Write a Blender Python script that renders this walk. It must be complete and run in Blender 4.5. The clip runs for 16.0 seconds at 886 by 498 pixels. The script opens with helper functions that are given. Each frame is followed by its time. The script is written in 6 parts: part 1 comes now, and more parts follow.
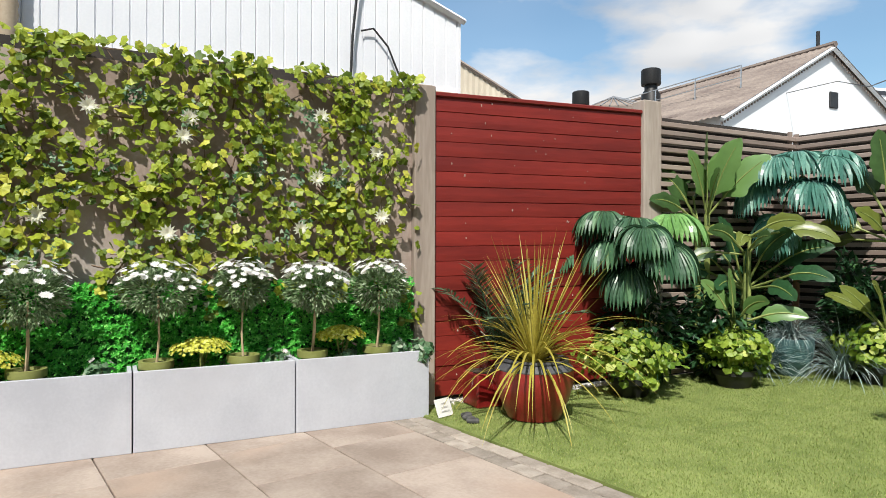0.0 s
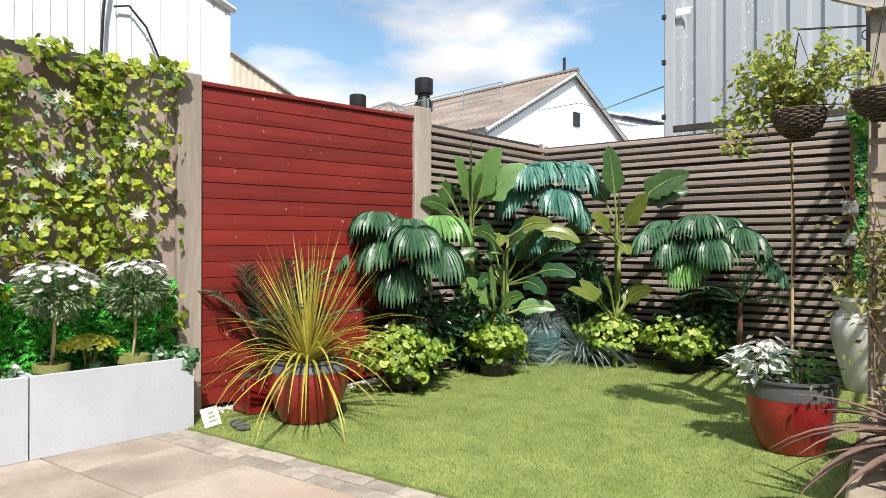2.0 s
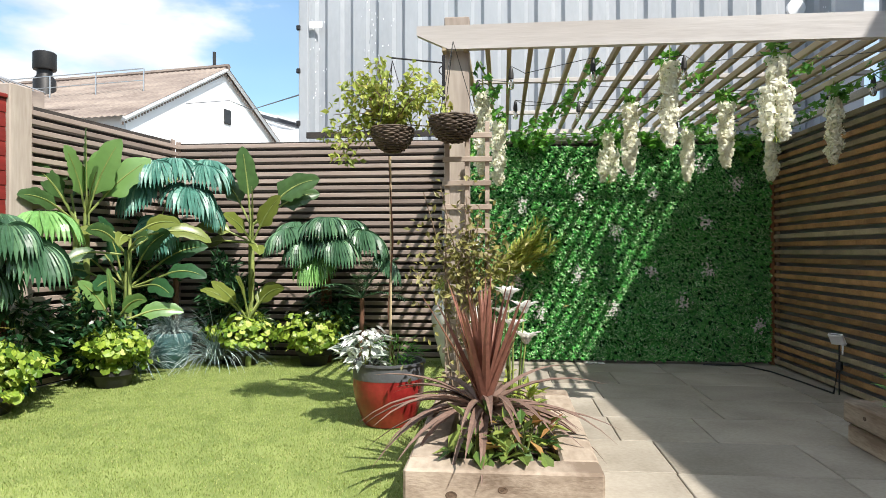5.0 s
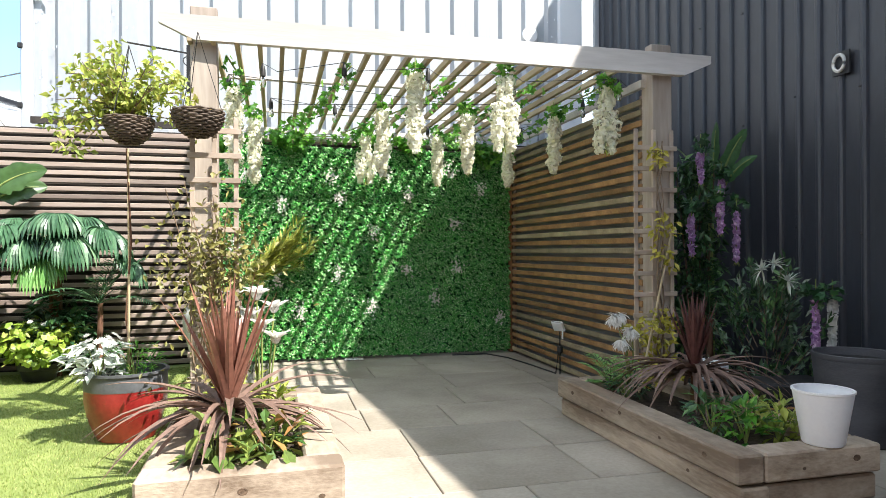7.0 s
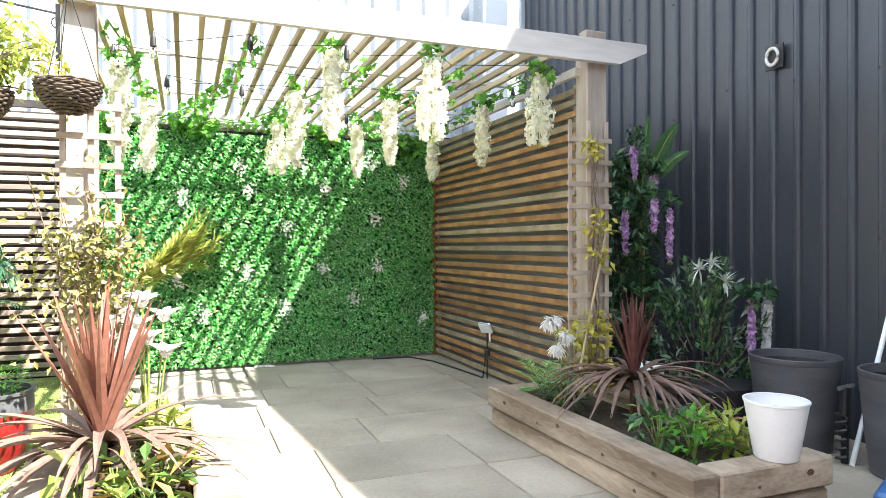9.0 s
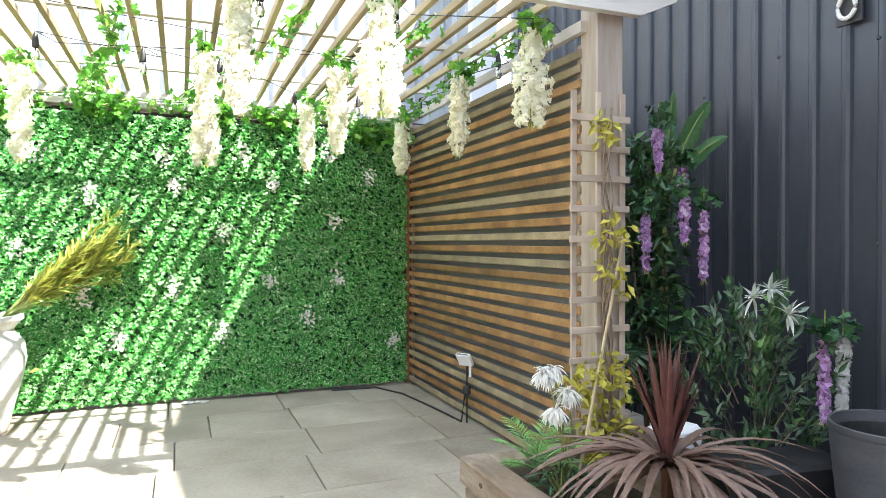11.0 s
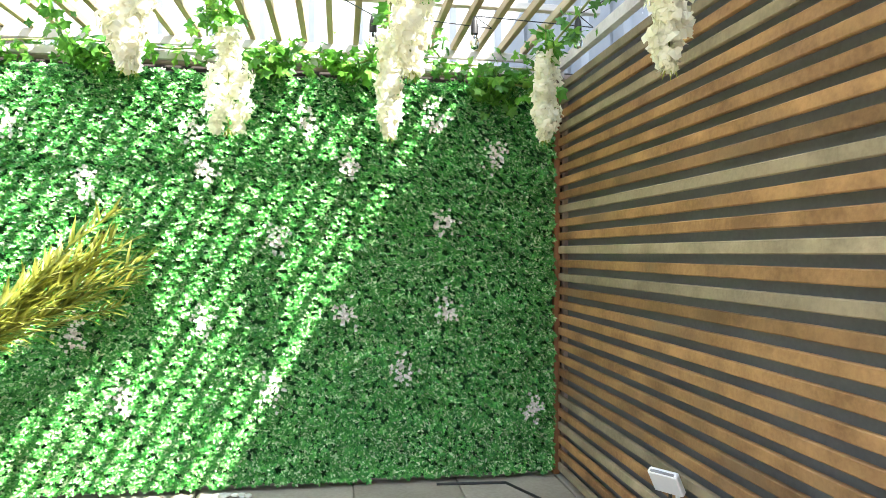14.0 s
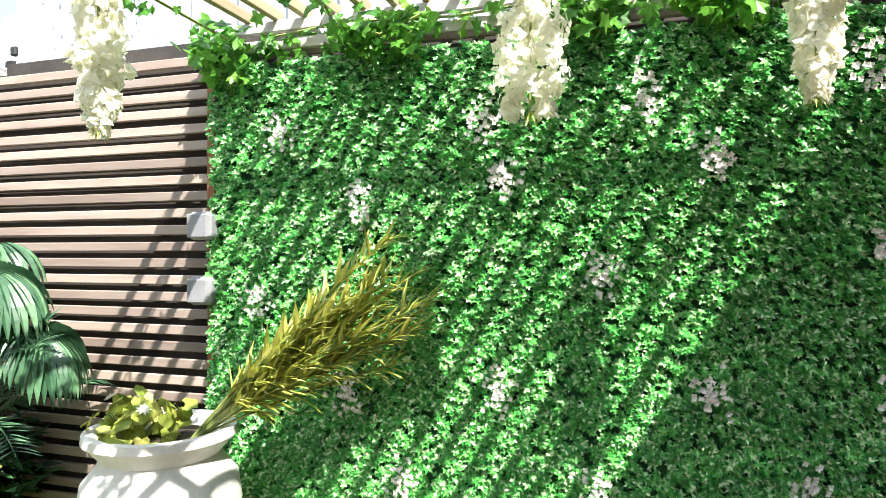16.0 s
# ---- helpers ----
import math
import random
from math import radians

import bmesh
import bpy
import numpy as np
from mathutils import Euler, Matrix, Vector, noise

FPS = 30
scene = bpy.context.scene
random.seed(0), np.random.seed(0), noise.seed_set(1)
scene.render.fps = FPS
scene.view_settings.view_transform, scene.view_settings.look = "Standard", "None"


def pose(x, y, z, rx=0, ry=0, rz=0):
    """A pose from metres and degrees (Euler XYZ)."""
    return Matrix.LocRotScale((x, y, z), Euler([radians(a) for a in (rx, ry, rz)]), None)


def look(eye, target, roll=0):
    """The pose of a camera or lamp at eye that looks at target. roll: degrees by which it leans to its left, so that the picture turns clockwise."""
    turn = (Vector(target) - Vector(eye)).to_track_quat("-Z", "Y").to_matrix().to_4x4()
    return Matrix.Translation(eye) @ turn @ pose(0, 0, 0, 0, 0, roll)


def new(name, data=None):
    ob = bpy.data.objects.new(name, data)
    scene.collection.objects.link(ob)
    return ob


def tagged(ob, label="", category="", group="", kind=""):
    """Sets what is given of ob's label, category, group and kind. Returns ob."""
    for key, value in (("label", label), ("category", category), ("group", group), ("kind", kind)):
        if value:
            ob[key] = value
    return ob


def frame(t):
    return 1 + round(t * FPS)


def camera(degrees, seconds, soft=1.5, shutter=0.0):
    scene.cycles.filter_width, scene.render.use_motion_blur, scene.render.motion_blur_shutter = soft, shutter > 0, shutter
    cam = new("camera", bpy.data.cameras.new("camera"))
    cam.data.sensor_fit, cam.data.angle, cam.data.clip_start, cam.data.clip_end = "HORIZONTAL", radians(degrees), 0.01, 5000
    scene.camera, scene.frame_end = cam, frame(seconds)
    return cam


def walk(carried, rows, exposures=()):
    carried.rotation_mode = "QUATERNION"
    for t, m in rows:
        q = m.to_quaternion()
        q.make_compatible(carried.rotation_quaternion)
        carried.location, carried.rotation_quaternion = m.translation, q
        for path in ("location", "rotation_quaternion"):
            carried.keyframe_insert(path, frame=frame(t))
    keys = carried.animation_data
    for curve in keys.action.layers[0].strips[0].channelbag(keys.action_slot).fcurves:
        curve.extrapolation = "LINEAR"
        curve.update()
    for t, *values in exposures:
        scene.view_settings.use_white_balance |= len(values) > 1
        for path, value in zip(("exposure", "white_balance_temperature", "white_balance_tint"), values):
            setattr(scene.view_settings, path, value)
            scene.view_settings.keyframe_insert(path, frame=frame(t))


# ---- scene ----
# ---- camera ----
cam = camera(68.28, 16.0, soft=0.25)
PATH = [
    (0.0, 0.598, 1.102, 1.232, 53.82, -0.08, -0.18),
    (0.5, 0.585, 1.107, 1.224, 48.97, -0.00, -0.19),
    (1.0, 0.571, 1.123, 1.221, 44.19, 0.03, -0.18),
    (1.5, 0.582, 1.124, 1.220, 39.59, 0.03, -0.16),
    (2.0, 0.613, 1.128, 1.217, 34.56, 0.10, -0.11),
    (2.5, 0.670, 1.127, 1.213, 28.64, 0.19, -0.07),
    (3.0, 0.732, 1.108, 1.212, 21.91, 0.23, -0.03),
    (3.5, 0.786, 1.111, 1.212, 17.02, 0.20, 0.02),
    (6.0, 0.946, 1.073, 1.202, -3.82, 0.28, 0.09),
    (6.5, 0.980, 1.044, 1.204, -9.27, 0.18, 0.16),
    (7.0, 1.022, 1.017, 1.202, -14.49, 0.17, 0.24),
    (7.5, 1.037, 0.993, 1.207, -18.59, 0.14, 0.29),
    (8.0, 1.057, 1.006, 1.215, -20.27, 0.13, 0.26),
    (8.5, 1.082, 1.174, 1.207, -20.70, -0.14, 0.27),
    (9.0, 1.122, 1.439, 1.218, -21.56, -0.23, 0.17),
    (9.5, 1.260, 1.661, 1.234, -22.60, -0.33, 0.33),
    (12.0, 2.055, 3.148, 1.352, -20.12, -0.71, -0.28),
    (12.5, 2.185, 3.470, 1.348, -18.59, -0.65, -0.30),
    (13.0, 2.320, 3.816, 1.358, -15.95, -0.48, -0.23),
    (13.5, 2.375, 4.187, 1.340, -12.46, -0.06, -0.35),
    (14.0, 2.446, 4.523, 1.338, -8.93, 0.40, -0.19),
    (14.5, 2.498, 4.862, 1.414, -3.48, -0.09, -0.15),
    (15.0, 2.431, 5.196, 1.453, 3.99, -0.21, -0.15),
    (15.5, 2.397, 5.480, 1.466, 10.20, -0.05, -0.13),
    (16.0, 2.268, 5.752, 1.505, 17.64, 0.12, 0.09),
]
walk(cam, [(t, pose(x, y, z, 90 + pitch, roll, yaw)) for t, x, y, z, yaw, pitch, roll in PATH],
     [(0.0, 0.06), (1.0, 0.2), (2.5, 0.32), (6.0, 0.8), (7.0, 1.2), (8.5, 2.05), (9.5, 2.28), (12.0, 2.46), (13.5, 2.52), (14.5, 2.34), (15.2, 2.02), (16.0, 1.58)])

# ---- world and sun ----
SUN = Vector((-0.56, 0.585, -1.0)).normalized()
world = bpy.data.worlds.new("sky")
scene.world = world
world.use_nodes = True
wn, wl = world.node_tree.nodes, world.node_tree.links
wn.clear()
sky = wn.new("ShaderNodeTexSky")
sky.sky_type, sky.sun_disc = "NISHITA", False
sky.dust_density, sky.ozone_density = 1.5, 0.7
sky.sun_elevation = math.asin(-SUN.z)
sky.sun_rotation = math.atan2(-SUN.x, -SUN.y)
wc = wn.new("ShaderNodeTexCoord")
wmap = wn.new("ShaderNodeMapping")
wmap.inputs["Scale"].default_value = (1.6, 1.6, 4.2)
wmap.inputs["Location"].default_value = (0.35, 0.1, 0.2)
wnoise = wn.new("ShaderNodeTexNoise")
wnoise.inputs["Scale"].default_value, wnoise.inputs["Detail"].default_value = 1.25, 7.0
wnoise.inputs["Roughness"].default_value = 0.52
wramp = wn.new("ShaderNodeValToRGB")
wramp.color_ramp.elements[0].position, wramp.color_ramp.elements[1].position = 0.47, 0.56
wramp.color_ramp.elements[0].color = (0.09, 0.09, 0.09, 1)
wmap.inputs["Rotation"].default_value = (0, 0, radians(17))
wshade = wn.new("ShaderNodeTexNoise")
wshade.inputs["Scale"].default_value = 2.4
wsr = wn.new("ShaderNodeValToRGB")
wsr.color_ramp.elements[0].position, wsr.color_ramp.elements[1].position = 0.35, 0.65
wsr.color_ramp.elements[0].color, wsr.color_ramp.elements[1].color = (6.2, 6.6, 7.2, 1), (11.0, 11.0, 11.0, 1)
wmix = wn.new("ShaderNodeMixRGB")
bg = wn.new("ShaderNodeBackground")
bg.inputs["Strength"].default_value = 0.082
wout = wn.new("ShaderNodeOutputWorld")
wl.new(wc.outputs["Generated"], wmap.inputs["Vector"])
wl.new(wmap.outputs["Vector"], wnoise.inputs["Vector"])
wl.new(wmap.outputs["Vector"], wshade.inputs["Vector"])
wl.new(wnoise.outputs["Fac"], wramp.inputs["Fac"])
wl.new(wshade.outputs["Fac"], wsr.inputs["Fac"])
wl.new(wramp.outputs["Color"], wmix.inputs["Fac"])
wtint = wn.new("ShaderNodeMixRGB")
wtint.blend_type = "MULTIPLY"
wtint.inputs["Fac"].default_value = 1.0
wtint.inputs["Color2"].default_value = (1.55, 1.95, 2.0, 1)
wl.new(sky.outputs["Color"], wtint.inputs["Color1"])
wl.new(wtint.outputs["Color"], wmix.inputs["Color1"])
wl.new(wsr.outputs["Color"], wmix.inputs["Color2"])
wl.new(wmix.outputs["Color"], bg.inputs["Color"])
wl.new(bg.outputs["Background"], wout.inputs["Surface"])

sun_data = bpy.data.lights.new("sun", "SUN")
sun_data.energy, sun_data.angle, sun_data.color = 5.0, radians(0.53), (1.0, 0.95, 0.88)
sun = new("sun", sun_data)
sun.matrix_world = look((12, -12, 20), Vector((12, -12, 20)) + SUN)


# ---- materials ----
def surface(name, c1, c2, rough=0.7, scale=8.0, bump=0.2, fine=60.0, metal=0.0, stretch=(1, 1, 1), vary=0.0, dirt=None, coat=0.0):
    """A surface mottled between two colours, with fine grain, wear and relief; vary: how far pieces differ from one another."""
    m = bpy.data.materials.new(name)
    m.use_nodes = True
    n, l = m.node_tree.nodes, m.node_tree.links
    b = n["Principled BSDF"]
    co = n.new("ShaderNodeTexCoord")
    mp = n.new("ShaderNodeMapping")
    mp.inputs["Scale"].default_value = stretch
    l.new(co.outputs["Object"], mp.inputs["Vector"])
    big = n.new("ShaderNodeTexNoise")
    big.inputs["Scale"].default_value, big.inputs["Detail"].default_value = scale, 5
    small = n.new("ShaderNodeTexNoise")
    small.inputs["Scale"].default_value, small.inputs["Detail"].default_value = fine, 4
    info = n.new("ShaderNodeObjectInfo")
    off = n.new("ShaderNodeVectorMath")
    off.operation = "MULTIPLY_ADD"
    off.inputs[1].default_value = (1, 1, 1)
    sh = n.new("ShaderNodeVectorMath")
    sh.operation = "SCALE"
    sh.inputs[0].default_value = (37.0, 21.0, 53.0)
    l.new(info.outputs["Random"], sh.inputs["Scale"])
    l.new(mp.outputs["Vector"], off.inputs[0])
    l.new(sh.outputs["Vector"], off.inputs[2])
    l.new(off.outputs["Vector"], big.inputs["Vector"])
    l.new(off.outputs["Vector"], small.inputs["Vector"])
    ramp = n.new("ShaderNodeValToRGB")
    ramp.color_ramp.elements[0].position, ramp.color_ramp.elements[1].position = 0.32, 0.68
    ramp.color_ramp.elements[0].color, ramp.color_ramp.elements[1].color = (*c1, 1), (*c2, 1)
    add = n.new("ShaderNodeMath")
    add.operation = "MULTIPLY_ADD"
    add.inputs[1].default_value = 0.35
    l.new(small.outputs["Fac"], add.inputs[0])
    l.new(big.outputs["Fac"], add.inputs[2])
    sub = n.new("ShaderNodeMath")
    sub.operation = "SUBTRACT"
    sub.inputs[1].default_value = 0.175
    l.new(add.outputs[0], sub.inputs[0])
    l.new(sub.outputs[0], ramp.inputs["Fac"])
    col = ramp.outputs["Color"]
    if vary:
        hsv = n.new("ShaderNodeHueSaturation")
        mr = n.new("ShaderNodeMapRange")
        mr.inputs["To Min"].default_value, mr.inputs["To Max"].default_value = 1 - vary, 1 + vary
        l.new(info.outputs["Random"], mr.inputs["Value"])
        l.new(mr.outputs["Result"], hsv.inputs["Value"])
        l.new(col, hsv.inputs["Color"])
        col = hsv.outputs["Color"]
    if dirt:
        dn = n.new("ShaderNodeTexNoise")
        dn.inputs["Scale"].default_value, dn.inputs["Detail"].default_value = scale * 0.35, 8
        l.new(off.outputs["Vector"], dn.inputs["Vector"])
        dr = n.new("ShaderNodeValToRGB")
        dr.color_ramp.elements[0].position, dr.color_ramp.elements[1].position = 0.54, 0.72
        l.new(dn.outputs["Fac"], dr.inputs["Fac"])
        mx = n.new("ShaderNodeMixRGB")
        mx.inputs["Color2"].default_value = (*dirt, 1)
        l.new(dr.outputs["Color"], mx.inputs["Fac"])
        l.new(col, mx.inputs["Color1"])
        col = mx.outputs["Color"]
    l.new(col, b.inputs["Base Color"])
    b.inputs["Roughness"].default_value, b.inputs["Metallic"].default_value = rough, metal
    if coat:
        b.inputs["Coat Weight"].default_value = coat
    if bump:
        bp = n.new("ShaderNodeBump")
        bp.inputs["Strength"].default_value, bp.inputs["Distance"].default_value = bump, 0.01
        l.new(add.outputs[0], bp.inputs["Height"])
        l.new(bp.outputs["Normal"], b.inputs["Normal"])
    return m


def foliage(name, c1, c2, c3=None, rough=0.45, through_light=0.3, scale=3.0, low=0.55, high=1.4, spec=0.5, knee=0.82):
    """Leaves: each leaf between the given colours, some light coming through."""
    m = bpy.data.materials.new(name)
    m.use_nodes = True
    n, l = m.node_tree.nodes, m.node_tree.links
    b = n["Principled BSDF"]
    geo = n.new("ShaderNodeNewGeometry")
    ramp = n.new("ShaderNodeValToRGB")
    ramp.color_ramp.elements[0].position, ramp.color_ramp.elements[0].color = 0.0, (*c1, 1)
    ramp.color_ramp.elements[1].position, ramp.color_ramp.elements[1].color = 1.0, (*c2, 1)
    if c3:
        e = ramp.color_ramp.elements.new(knee)
        e.color = (*c2, 1)
        ramp.color_ramp.elements[-1].color = (*c3, 1)
    co = n.new("ShaderNodeTexCoord")
    nz = n.new("ShaderNodeTexNoise")
    nz.inputs["Scale"].default_value, nz.inputs["Detail"].default_value = scale * 12, 3
    l.new(co.outputs["Object"], nz.inputs["Vector"])
    hsv = n.new("ShaderNodeHueSaturation")
    mr = n.new("ShaderNodeMapRange")
    mr.inputs["To Min"].default_value, mr.inputs["To Max"].default_value = low, high
    l.new(nz.outputs["Fac"], mr.inputs["Value"])
    l.new(mr.outputs["Result"], hsv.inputs["Value"])
    l.new(geo.outputs["Random Per Island"], ramp.inputs["Fac"])
    l.new(ramp.outputs["Color"], hsv.inputs["Color"])
    l.new(hsv.outputs["Color"], b.inputs["Base Color"])
    b.inputs["Roughness"].default_value, b.inputs["Specular IOR Level"].default_value = rough, spec
    tr = n.new("ShaderNodeBsdfTranslucent")
    l.new(hsv.outputs["Color"], tr.inputs["Color"])
    mix = n.new("ShaderNodeMixShader")
    mix.inputs["Fac"].default_value = through_light
    l.new(b.outputs["BSDF"], mix.inputs[1])
    l.new(tr.outputs["BSDF"], mix.inputs[2])
    l.new(mix.outputs["Shader"], n["Material Output"].inputs["Surface"])
    return m


